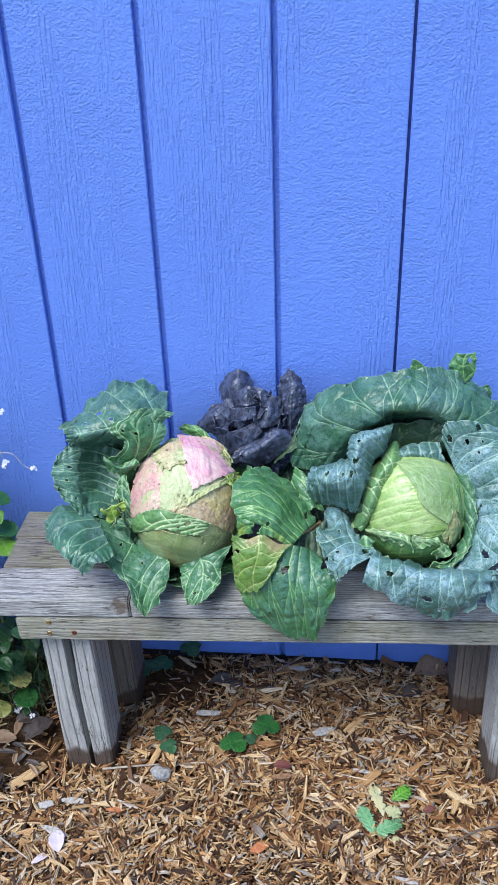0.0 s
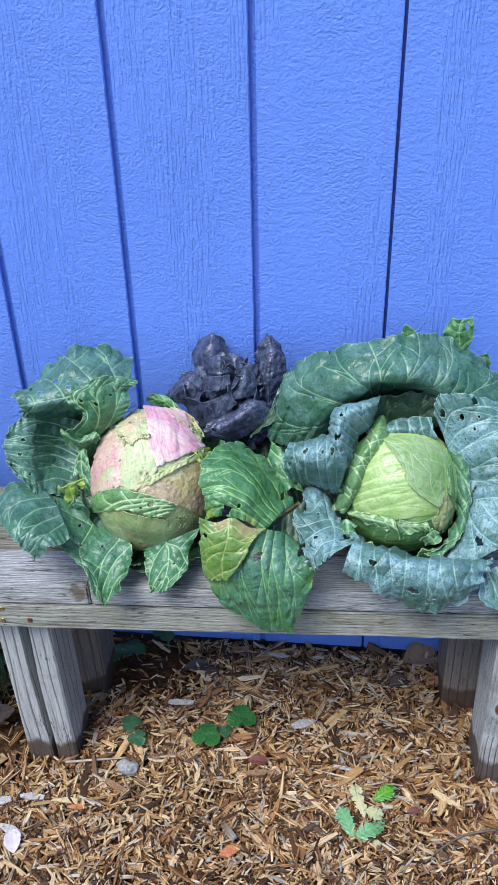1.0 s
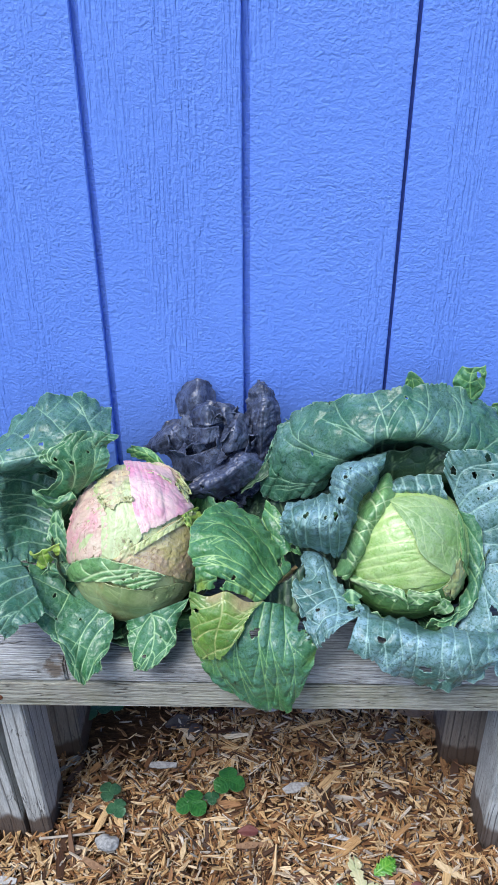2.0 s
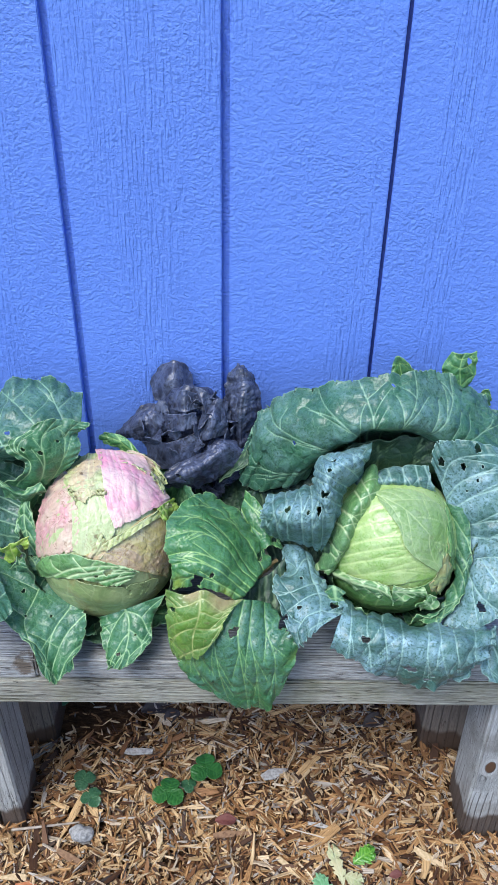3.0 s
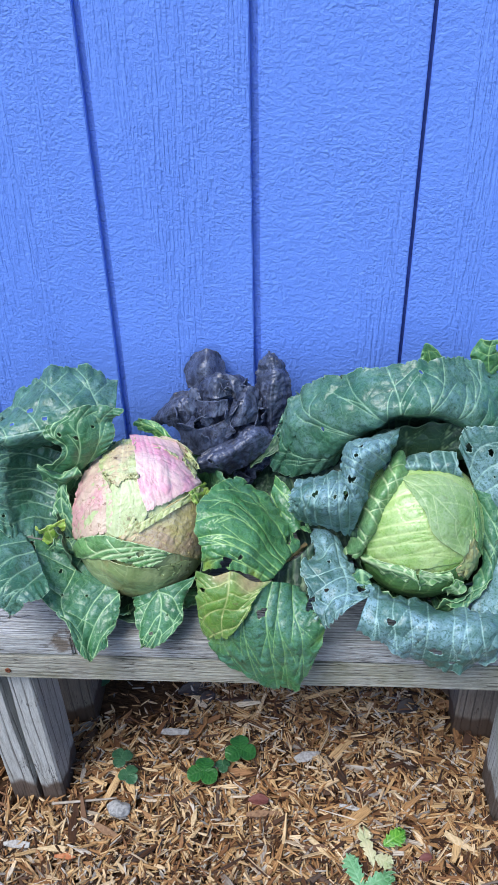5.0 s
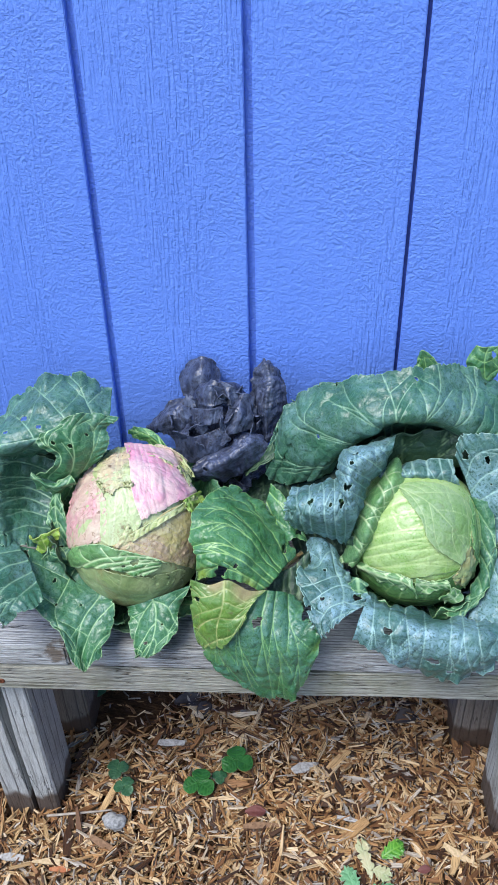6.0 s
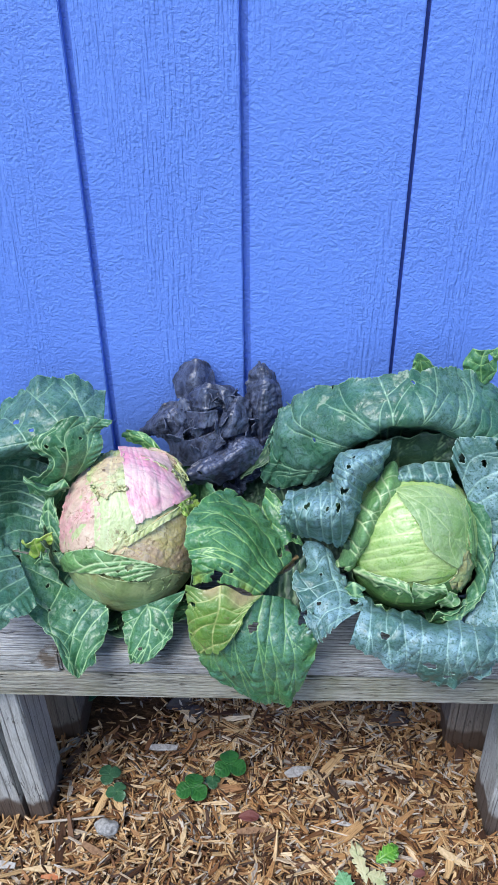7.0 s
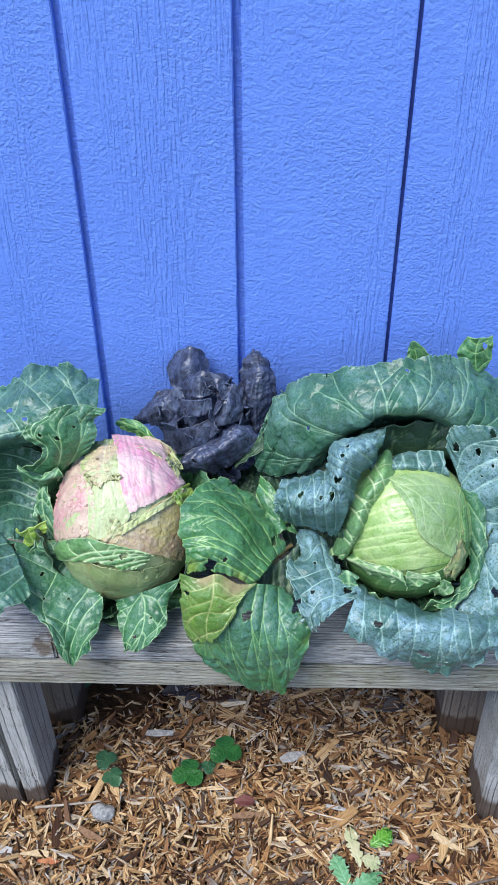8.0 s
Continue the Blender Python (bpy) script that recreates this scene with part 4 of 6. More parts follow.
leaf(green_cabbage, "outer_leaf", leaf_frost, [
    [(0.274, 1.24, 0.663), (0.303, 1.21, 0.602), (0.325, 1.185, 0.545)],
    [(0.281, 1.245, 0.692), (0.329, 1.205, 0.626), (0.341, 1.17, 0.556)],
    [(0.335, 1.245, 0.689), (0.368, 1.205, 0.643), (0.374, 1.165, 0.566)],
    [(0.41, 1.25, 0.662), (0.422, 1.22, 0.626), (0.411, 1.18, 0.57)],
], veins=4, slant=1.3, holes=[(-0.75, 0.2, 0.005), (-0.55, 0.4, 0.004), (-0.3, 0.45, 0.002), (-0.2, 0.3, 0.0015), (-0.5, 0.55, 0.002), (0.3, 0.6, 0.002), (-0.85, 0.6, 0.005)], fan=True, seed=23)
leaf(green_cabbage, "inner_leaf", leaf_green, [
    [(0.296, 1.215, 0.616), (0.307, 1.207, 0.616), (0.324, 1.205, 0.611)],
    [(0.309, 1.185, 0.572), (0.319, 1.178, 0.577), (0.328, 1.18, 0.582)],
    [(0.309, 1.16, 0.527), (0.32, 1.148, 0.536), (0.329, 1.155, 0.532)],
    [(0.292, 1.135, 0.504), (0.3, 1.128, 0.508), (0.313, 1.13, 0.518)],
    [(0.264, 1.115, 0.5), (0.274, 1.108, 0.499), (0.283, 1.11, 0.493)],
], veins=7, slant=0.5, rib=-1.3, ruffle=0.003, crumple=0.8, seed=24)
leaf(green_cabbage, "wrapper_leaf", leaf_pale, [
    [(0.195, 1.225, 0.658), (0.2, 1.225, 0.662), (0.204, 1.225, 0.655)],
    [(0.17, 1.2, 0.63), (0.189, 1.185, 0.647), (0.209, 1.2, 0.628)],
    [(0.149, 1.19, 0.593), (0.169, 1.162, 0.621), (0.189, 1.18, 0.597)],
    [(0.145, 1.18, 0.557), (0.16, 1.148, 0.584), (0.177, 1.17, 0.577)],
    [(0.131, 1.17, 0.532), (0.147, 1.157, 0.534), (0.158, 1.165, 0.54)],
], veins=7, slant=0.5, rib=-1.3, ruffle=0.0015, crumple=0.5, bold=1.5, seed=25)
leaf(green_cabbage, "wrapper_leaf", leaf_frost, [
    [(0.171, 1.23, 0.637), (0.182, 1.22, 0.632), (0.195, 1.225, 0.616)],
    [(0.215, 1.235, 0.649), (0.214, 1.21, 0.649), (0.216, 1.22, 0.626)],
    [(0.249, 1.235, 0.657), (0.248, 1.21, 0.65), (0.25, 1.22, 0.627)],
    [(0.271, 1.235, 0.658), (0.275, 1.215, 0.648), (0.287, 1.225, 0.618)],
], veins=6, slant=0.2, rib=-1.3, ruffle=0.002, crumple=0.6, bold=1.5, seed=26)
leaf(green_cabbage, "inner_leaf", leaf_green, [
    [(0.145, 1.13, 0.542), (0.155, 1.12, 0.553), (0.166, 1.12, 0.543)],
    [(0.151, 1.115, 0.534), (0.159, 1.107, 0.53), (0.169, 1.11, 0.533)],
], veins=2, seed=27)
leaf(green_cabbage, "outer_leaf", leaf_mid, [
    [(0.225, 1.34, 0.715), (0.242, 1.34, 0.715), (0.261, 1.34, 0.725)],
    [(0.226, 1.345, 0.742), (0.232, 1.345, 0.752), (0.252, 1.34, 0.74)],
], veins=2, bold=0.5, seed=28)
leaf(green_cabbage, "outer_leaf", leaf_mid, [
    [(0.296, 1.31, 0.728), (0.311, 1.31, 0.729), (0.323, 1.31, 0.733)],
    [(0.284, 1.315, 0.752), (0.306, 1.31, 0.759), (0.328, 1.315, 0.753)],
    [(0.295, 1.32, 0.777), (0.309, 1.318, 0.775), (0.326, 1.32, 0.779)],
], veins=3, holes=[(0.5, 0.7, 0.004)], bold=0.5, seed=29)
leaf(green_cabbage, "outer_leaf", leaf_mid, [
    [(0.342, 1.33, 0.704), (0.349, 1.325, 0.693), (0.36, 1.33, 0.675)],
    [(0.348, 1.335, 0.71), (0.358, 1.335, 0.712), (0.364, 1.335, 0.699)],
], veins=2, bold=0.5, seed=30)
leaf(green_cabbage, "outer_leaf", leaf_frost, [
    [(0.341, 1.1, 0.481), (0.352, 1.1, 0.491), (0.375, 1.1, 0.503)],
    [(0.34, 1.07, 0.477), (0.363, 1.075, 0.469), (0.387, 1.08, 0.488)],
    [(0.349, 1.055, 0.462), (0.371, 1.06, 0.454), (0.392, 1.065, 0.469)],
], veins=3, fan=True, seed=31)
# More backing leaves with gap shade put into their colour.
leaf(green_cabbage, "outer_leaf", leaf_shaded, [
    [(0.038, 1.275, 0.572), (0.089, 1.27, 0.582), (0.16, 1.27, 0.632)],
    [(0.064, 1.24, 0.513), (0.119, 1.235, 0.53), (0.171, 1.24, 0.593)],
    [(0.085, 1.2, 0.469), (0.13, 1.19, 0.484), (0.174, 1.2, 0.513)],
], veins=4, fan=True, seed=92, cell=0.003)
leaf(green_cabbage, "outer_leaf", leaf_shaded, [
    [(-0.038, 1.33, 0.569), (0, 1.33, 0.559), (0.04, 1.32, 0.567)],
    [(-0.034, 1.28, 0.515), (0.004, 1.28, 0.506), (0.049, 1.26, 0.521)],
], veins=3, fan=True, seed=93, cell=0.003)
leaf(dark_cabbage, "leaf", leaf_black, [
    [(-0.095, 1.36, 0.658), (-0.066, 1.35, 0.666), (-0.039, 1.36, 0.671)],
    [(-0.104, 1.385, 0.675), (-0.069, 1.355, 0.695), (-0.043, 1.38, 0.681)],
    [(-0.092, 1.39, 0.695), (-0.068, 1.383, 0.712), (-0.05, 1.39, 0.697)],
], veins=3, crumple=1.2, ruffle=0.002, folds=0.0008, along=(0, 0, 1), rag=0.015, pucker=0.0005, fan=True, seed=32)
leaf(dark_cabbage, "leaf", leaf_black, [
    [(0.006, 1.33, 0.613), (0.027, 1.31, 0.619), (0.046, 1.33, 0.615)],
    [(0.001, 1.34, 0.667), (0.026, 1.312, 0.678), (0.055, 1.33, 0.672)],
    [(0.005, 1.35, 0.702), (0.029, 1.328, 0.713), (0.048, 1.345, 0.708)],
    [(0.016, 1.355, 0.722), (0.022, 1.355, 0.728), (0.036, 1.355, 0.714)],
], veins=6, crumple=1.2, ruffle=0.002, folds=0.0045, along=(1, 0, 0.2), rag=0.025, pucker=0.0005, fan=True, seed=33)
leaf(dark_cabbage, "leaf", leaf_black, [
    [(-0.065, 1.265, 0.614), (-0.07, 1.255, 0.602), (-0.056, 1.26, 0.582)],
    [(-0.032, 1.285, 0.626), (-0.029, 1.252, 0.622), (-0.023, 1.265, 0.583)],
    [(-0.003, 1.3, 0.645), (0.007, 1.272, 0.641), (0.014, 1.275, 0.604)],
    [(0.014, 1.315, 0.634), (0.024, 1.3, 0.631), (0.04, 1.29, 0.62)],
], veins=5, holes=[(0.0, 0.15, 0.003), (0.4, 0.2, 0.002)], crumple=1.2, ruffle=0.002, folds=0.0035, along=(0.6, 0, -1), rag=0.025, pucker=0.0005, fan=True, seed=34)
leaf(dark_cabbage, "leaf", leaf_black, [
    [(-0.08, 1.34, 0.665), (-0.07, 1.32, 0.644), (-0.08, 1.32, 0.608)],
    [(-0.104, 1.35, 0.659), (-0.1, 1.322, 0.646), (-0.104, 1.325, 0.605)],
    [(-0.125, 1.35, 0.641), (-0.126, 1.332, 0.628), (-0.117, 1.33, 0.611)],
    [(-0.15, 1.36, 0.605), (-0.156, 1.355, 0.599), (-0.137, 1.35, 0.598)],
], veins=4, crumple=1.2, ruffle=0.002, folds=0.0026, along=(0.3, 0, 1), rag=0.025, pucker=0.0005, fan=True, seed=35)
leaf(dark_cabbage, "leaf", leaf_black, [
    [(-0.107, 1.31, 0.624), (-0.066, 1.285, 0.642), (-0.026, 1.285, 0.662)],
    [(-0.101, 1.305, 0.605), (-0.062, 1.28, 0.622), (-0.026, 1.28, 0.643)],
    [(-0.097, 1.295, 0.594), (-0.058, 1.28, 0.598), (-0.028, 1.28, 0.614)],
], veins=3, crumple=1.2, ruffle=0.002, folds=0.0026, along=(0.3, 0, 1), rag=0.025, pucker=0.0005, fan=True, seed=36)
leaf(dark_cabbage, "leaf", leaf_black, [
    [(-0.033, 1.285, 0.646), (-0.016, 1.28, 0.651), (0.01, 1.295, 0.651)],
    [(-0.024, 1.305, 0.671), (-0.01, 1.293, 0.68), (0.01, 1.305, 0.669)],
    [(-0.018, 1.325, 0.684), (-0.004, 1.318, 0.693), (0.009, 1.33, 0.682)],
], veins=3, crumple=1.2, ruffle=0.002, folds=0.0026, along=(0.3, 0, 1), rag=0.025, pucker=0.0005, fan=True, seed=37)
leaf(dark_cabbage, "leaf", leaf_black, [
    [(-0.035, 1.32, 0.688), (-0.022, 1.305, 0.69), (-0.016, 1.3, 0.666)],
    [(-0.047, 1.335, 0.697), (-0.029, 1.32, 0.708), (-0.004, 1.32, 0.689)],
], veins=2, crumple=1.2, ruffle=0.002, folds=0.0026, along=(0.3, 0, 1), rag=0.025, pucker=0.0005, fan=True, seed=38)
leaf(dark_cabbage, "leaf", leaf_black, [
    [(-0.068, 1.31, 0.679), (-0.047, 1.295, 0.684), (-0.029, 1.305, 0.685)],
    [(-0.071, 1.325, 0.692), (-0.048, 1.31, 0.71), (-0.029, 1.32, 0.697)],
], veins=3, crumple=1.2, ruffle=0.002, folds=0.0026, along=(0.3, 0, 1), rag=0.025, pucker=0.0005, fan=True, seed=39)
leaf(dark_cabbage, "leaf", leaf_black, [
    [(-0.076, 1.305, 0.65), (-0.05, 1.285, 0.661), (-0.03, 1.29, 0.665)],
    [(-0.08, 1.315, 0.669), (-0.052, 1.292, 0.683), (-0.03, 1.298, 0.683)],
], veins=3, crumple=1.2, ruffle=0.002, folds=0.0026, along=(0.3, 0, 1), rag=0.025, pucker=0.0005, fan=True, seed=40)
leaf(dark_cabbage, "outer_leaf", leaf_shaded, [
    [(0.005, 1.29, 0.594), (0.021, 1.29, 0.609), (0.04, 1.29, 0.639)],
    [(-0.001, 1.27, 0.591), (0.018, 1.27, 0.599), (0.041, 1.275, 0.616)],
], veins=2, seed=41, cell=0.003)
leaf(pink_head, "wrapper_leaf", head_olive, [
    [(-0.23, 1.162, 0.533), (-0.22, 1.153, 0.512), (-0.202, 1.145, 0.488)],
    [(-0.167, 1.104, 0.563), (-0.161, 1.103, 0.527), (-0.165, 1.137, 0.465)],
    [(-0.115, 1.103, 0.552), (-0.11, 1.108, 0.516), (-0.118, 1.132, 0.469)],
    [(-0.064, 1.138, 0.539), (-0.068, 1.141, 0.51), (-0.082, 1.15, 0.478)],
], veins=5, slant=0.3, ruffle=0.0005, rag=0.06, pucker=0.0004, crumple=0.5, seed=50, wrap=(PINK, PINK_SIZE, 0.019))
leaf(pink_head, "wrapper_leaf", leaf_pale, [
    [(-0.206, 1.130, 0.571), (-0.222, 1.144, 0.542), (-0.224, 1.147, 0.523)],
    [(-0.176, 1.117, 0.592), (-0.173, 1.110, 0.577), (-0.164, 1.104, 0.563)],
    [(-0.135, 1.109, 0.591), (-0.131, 1.103, 0.574), (-0.126, 1.101, 0.555)],
    [(-0.085, 1.119, 0.567), (-0.089, 1.115, 0.561), (-0.104, 1.107, 0.553)],
], veins=6, slant=1.6, rib=1.2, ruffle=0.0025, holes=[(-0.1, 0.76, 0.0045), (0.4, 0.6, 0.002)], pucker=0.0018, crumple=0.6, rag=0.05, bold=1.7, seed=51, wrap=(PINK, PINK_SIZE, 0.052))
leaf(pink_head, "wrapper_leaf", head_tan, [
    [(-0.151, 1.113, 0.593), (-0.146, 1.112, 0.591), (-0.136, 1.110, 0.586)],
    [(-0.118, 1.123, 0.607), (-0.114, 1.118, 0.596), (-0.107, 1.112, 0.575)],
    [(-0.084, 1.157, 0.619), (-0.079, 1.139, 0.594), (-0.076, 1.128, 0.552)],
    [(-0.055, 1.213, 0.591), (-0.051, 1.174, 0.570), (-0.059, 1.152, 0.521)],
], veins=5, slant=1.2, rib=-0.9, rag=0.03, ruffle=0.0008, pucker=0.0005, crumple=0.5, folds=0.001, along=(1, 0, 0.4), seed=52, wrap=(PINK, PINK_SIZE, 0.022))
leaf(pink_head, "wrapper_leaf", head_pink, [
    [(-0.160, 1.253, 0.649), (-0.145, 1.257, 0.646), (-0.123, 1.260, 0.642), (-0.098, 1.262, 0.634)],
    [(-0.140, 1.196, 0.655), (-0.123, 1.199, 0.653), (-0.102, 1.208, 0.646), (-0.081, 1.238, 0.620)],
    [(-0.130, 1.157, 0.644), (-0.114, 1.164, 0.643), (-0.092, 1.176, 0.637), (-0.065, 1.220, 0.610)],
    [(-0.115, 1.131, 0.619), (-0.104, 1.139, 0.621), (-0.084, 1.158, 0.621), (-0.058, 1.214, 0.600)],
], veins=4, fan=True, slant=1.6, rag=0.03, ruffle=0.0015, pucker=0.0006, crumple=0.9, folds=0.0016, along=(0.75, 0, -1), seed=53, wrap=(PINK, PINK_SIZE, 0.038))
leaf(pink_head, "leaf_rim", head_lime, [
    [(-0.128, 1.117, 0.609), (-0.126, 1.115, 0.605), (-0.124, 1.113, 0.601)],
    [(-0.107, 1.130, 0.617), (-0.105, 1.128, 0.614), (-0.102, 1.126, 0.610)],
    [(-0.083, 1.151, 0.620), (-0.082, 1.150, 0.617), (-0.080, 1.147, 0.614)],
    [(-0.059, 1.201, 0.609), (-0.055, 1.201, 0.603), (-0.053, 1.199, 0.598)],
], veins=10, slant=0.2, rib=1.2, ruffle=0.0015, pucker=0.0016, crumple=0.6, rag=0.1, seed=54, wrap=(PINK, PINK_SIZE, 0.065))
leaf(pink_head, "wrapper_leaf", head_blush, [
    [(-0.204, 1.226, 0.626), (-0.198, 1.230, 0.629), (-0.193, 1.231, 0.627)],
    [(-0.220, 1.208, 0.607), (-0.193, 1.181, 0.631), (-0.169, 1.165, 0.639)],
    [(-0.231, 1.185, 0.577), (-0.191, 1.145, 0.611), (-0.157, 1.134, 0.621)],
    [(-0.226, 1.160, 0.540), (-0.186, 1.122, 0.580), (-0.161, 1.118, 0.596)],
], veins=4, fan=True, rag=0.04, ruffle=0.0008, pucker=0.0005, crumple=0.5, folds=0.003, along=(0.25, -0.2, 1), seed=55, wrap=(PINK, PINK_SIZE, 0.012))
leaf(pink_head, "leaf_rim", leaf_lime, [
    [(-0.069, 1.172, 0.62), (-0.064, 1.181, 0.62), (-0.055, 1.22, 0.6)],
    [(-0.062, 1.168, 0.606), (-0.056, 1.171, 0.603), (-0.05, 1.201, 0.592)],
], veins=2, seed=56, wrap=(PINK, PINK_SIZE, 0.059))
leaf(pink_head, "leaf_rim", head_lime, [
    [(-0.147, 1.256, 0.646), (-0.145, 1.254, 0.641), (-0.135, 1.223, 0.653)],
    [(-0.112, 1.262, 0.641), (-0.111, 1.258, 0.632), (-0.101, 1.223, 0.643)],
    [(-0.084, 1.260, 0.627), (-0.087, 1.255, 0.616), (-0.079, 1.217, 0.629)],
    [(-0.063, 1.247, 0.596), (-0.065, 1.217, 0.612), (-0.065, 1.203, 0.616)],
], veins=4, rag=0.2, ruffle=0.002, slant=0.3, pucker=0.0008, crumple=0.6, folds=0.003, along=(1, 0, -0.6), seed=57, wrap=(PINK, PINK_SIZE, 0.05))
leaf(pink_head, "wrapper_leaf", head_cream, [
    [(-0.168, 1.119, 0.595), (-0.150, 1.113, 0.592), (-0.125, 1.120, 0.604)],
    [(-0.168, 1.137, 0.620), (-0.147, 1.131, 0.621), (-0.115, 1.134, 0.618)],
    [(-0.174, 1.165, 0.637), (-0.149, 1.159, 0.642), (-0.123, 1.158, 0.640)],
    [(-0.169, 1.193, 0.647), (-0.154, 1.189, 0.651), (-0.133, 1.187, 0.651)],
], veins=3, fan=True, rag=0.05, ruffle=0.0008, pucker=0.0008, crumple=0.7, folds=0.0014, along=(0.2, 0, 1), seed=58, wrap=(PINK, PINK_SIZE, 0.014))
leaf(pink_head, "wrapper_leaf", head_crumpled, [
    [(-0.177, 1.245, 0.642), (-0.170, 1.249, 0.645), (-0.162, 1.251, 0.646), (-0.152, 1.255, 0.647)],
    [(-0.194, 1.232, 0.629), (-0.169, 1.202, 0.649), (-0.153, 1.197, 0.653), (-0.138, 1.202, 0.654)],
    [(-0.187, 1.189, 0.639), (-0.166, 1.175, 0.646), (-0.148, 1.174, 0.650), (-0.131, 1.174, 0.650)],
    [(-0.172, 1.159, 0.637), (-0.156, 1.153, 0.639), (-0.144, 1.160, 0.645), (-0.128, 1.165, 0.647)],
], veins=3, fan=True, rag=0.12, ruffle=0.002, pucker=0.0008, crumple=0.8, folds=0.0042, along=(1, 0, 0.7), seed=59, wrap=(PINK, PINK_SIZE, 0.03))
leaf(pink_head, "wrapper_leaf", head_crumpled, [
    [(-0.147, 1.112, 0.594), (-0.140, 1.110, 0.591), (-0.131, 1.110, 0.590)],
    [(-0.138, 1.120, 0.609), (-0.131, 1.117, 0.604), (-0.123, 1.115, 0.598)],
    [(-0.132, 1.127, 0.618), (-0.122, 1.124, 0.612), (-0.112, 1.122, 0.605)],
], veins=2, rag=0.15, ruffle=0.002, crumple=0.8, folds=0.004, along=(0.4, 0, 1), seed=69, wrap=(PINK, PINK_SIZE, 0.035))
leaf(pink_head, "wrapper_leaf", head_blush, [
    [(-0.147, 1.256, 0.645), (-0.138, 1.255, 0.638), (-0.123, 1.230, 0.648)],
    [(-0.119, 1.262, 0.644), (-0.113, 1.259, 0.635), (-0.103, 1.240, 0.636)],
    [(-0.095, 1.262, 0.635), (-0.092, 1.259, 0.626), (-0.090, 1.254, 0.617)],
    [(-0.075, 1.257, 0.619), (-0.075, 1.254, 0.612), (-0.075, 1.250, 0.605)],
], veins=2, rag=0.15, ruffle=0.002, crumple=0.8, folds=0.004, along=(1, 0, -0.4), seed=98, wrap=(PINK, PINK_SIZE, 0.044))
leaf(green_head, "wrapper_leaf", head_core, [
    [(0.170, 1.153, 0.526), (0.162, 1.160, 0.552), (0.163, 1.169, 0.583), (0.177, 1.182, 0.615)],
    [(0.203, 1.130, 0.544), (0.193, 1.140, 0.582), (0.192, 1.158, 0.609), (0.201, 1.193, 0.637)],
    [(0.246, 1.126, 0.557), (0.239, 1.137, 0.598), (0.232, 1.158, 0.625), (0.229, 1.197, 0.644)],
    [(0.282, 1.140, 0.557), (0.289, 1.155, 0.589), (0.282, 1.175, 0.618), (0.261, 1.200, 0.640)],
], veins=5, fan=True, slant=0.3, ruffle=0.0006, rag=0.01, pucker=0.0007, crumple=0.4, bold=1.5, seed=68, wrap=(GREEN, GREEN_SIZE, 0.008))
leaf(green_head, "wrapper_leaf", head_grey, [
    [(0.2, 1.2, 0.639), (0.203, 1.194, 0.64), (0.205, 1.185, 0.64)],
    [(0.248, 1.199, 0.646), (0.234, 1.172, 0.638), (0.227, 1.151, 0.627)],
    [(0.288, 1.191, 0.624), (0.263, 1.153, 0.617), (0.242, 1.132, 0.602)],
    [(0.298, 1.167, 0.594), (0.291, 1.148, 0.579), (0.283, 1.133, 0.569)],
], veins=3, slant=1.8, bold=0.7, ruffle=0.0004, rag=0.02, pucker=0.0005, crumple=0.5, seed=60, wrap=(GREEN, GREEN_SIZE, 0.025))
leaf(green_head, "wrapper_leaf", head_green, [
    [(0.152, 1.175, 0.529), (0.16, 1.18, 0.498), (0.179, 1.174, 0.481)],
    [(0.189, 1.131, 0.544), (0.195, 1.138, 0.505), (0.214, 1.164, 0.467)],
    [(0.225, 1.12, 0.549), (0.232, 1.127, 0.51), (0.248, 1.161, 0.469)],
    [(0.262, 1.125, 0.554), (0.275, 1.139, 0.509), (0.28, 1.165, 0.482)],
    [(0.302, 1.154, 0.557), (0.309, 1.177, 0.509), (0.297, 1.171, 0.496)],
], veins=6, slant=0.4, ruffle=0.0005, rag=0.02, pucker=0.0004, crumple=0.5, seed=61, wrap=(GREEN, GREEN_SIZE, 0.019))
leaf(green_head, "leaf_rim", leaf_pale, [
    [(0.151, 1.171, 0.534), (0.155, 1.158, 0.535), (0.159, 1.163, 0.522)],
    [(0.181, 1.135, 0.554), (0.184, 1.128, 0.55), (0.187, 1.133, 0.535)],
    [(0.208, 1.122, 0.559), (0.211, 1.117, 0.552), (0.215, 1.122, 0.537)],
    [(0.223, 1.119, 0.555), (0.226, 1.113, 0.544), (0.233, 1.12, 0.525)],
], veins=5, slant=0.3, pucker=0.0008, crumple=0.6, bold=1.4, seed=62, wrap=(GREEN, GREEN_SIZE, 0.039))
leaf(green_head, "leaf_rim", leaf_pale, [
    [(0.258, 1.125, 0.523), (0.268, 1.12, 0.533), (0.27, 1.124, 0.543)],
    [(0.269, 1.135, 0.505), (0.281, 1.129, 0.514), (0.288, 1.138, 0.521)],
], veins=2, seed=63, wrap=(GREEN, GREEN_SIZE, 0.052))
leaf(green_head, "wrapper_leaf", head_tan, [
    [(0.271, 1.132, 0.551), (0.284, 1.138, 0.557), (0.296, 1.153, 0.573)],
    [(0.284, 1.144, 0.516), (0.297, 1.149, 0.534), (0.303, 1.158, 0.559)],
], veins=3, ruffle=0.001, pucker=0.0004, crumple=0.5, seed=64, wrap=(GREEN, GREEN_SIZE, 0.025))
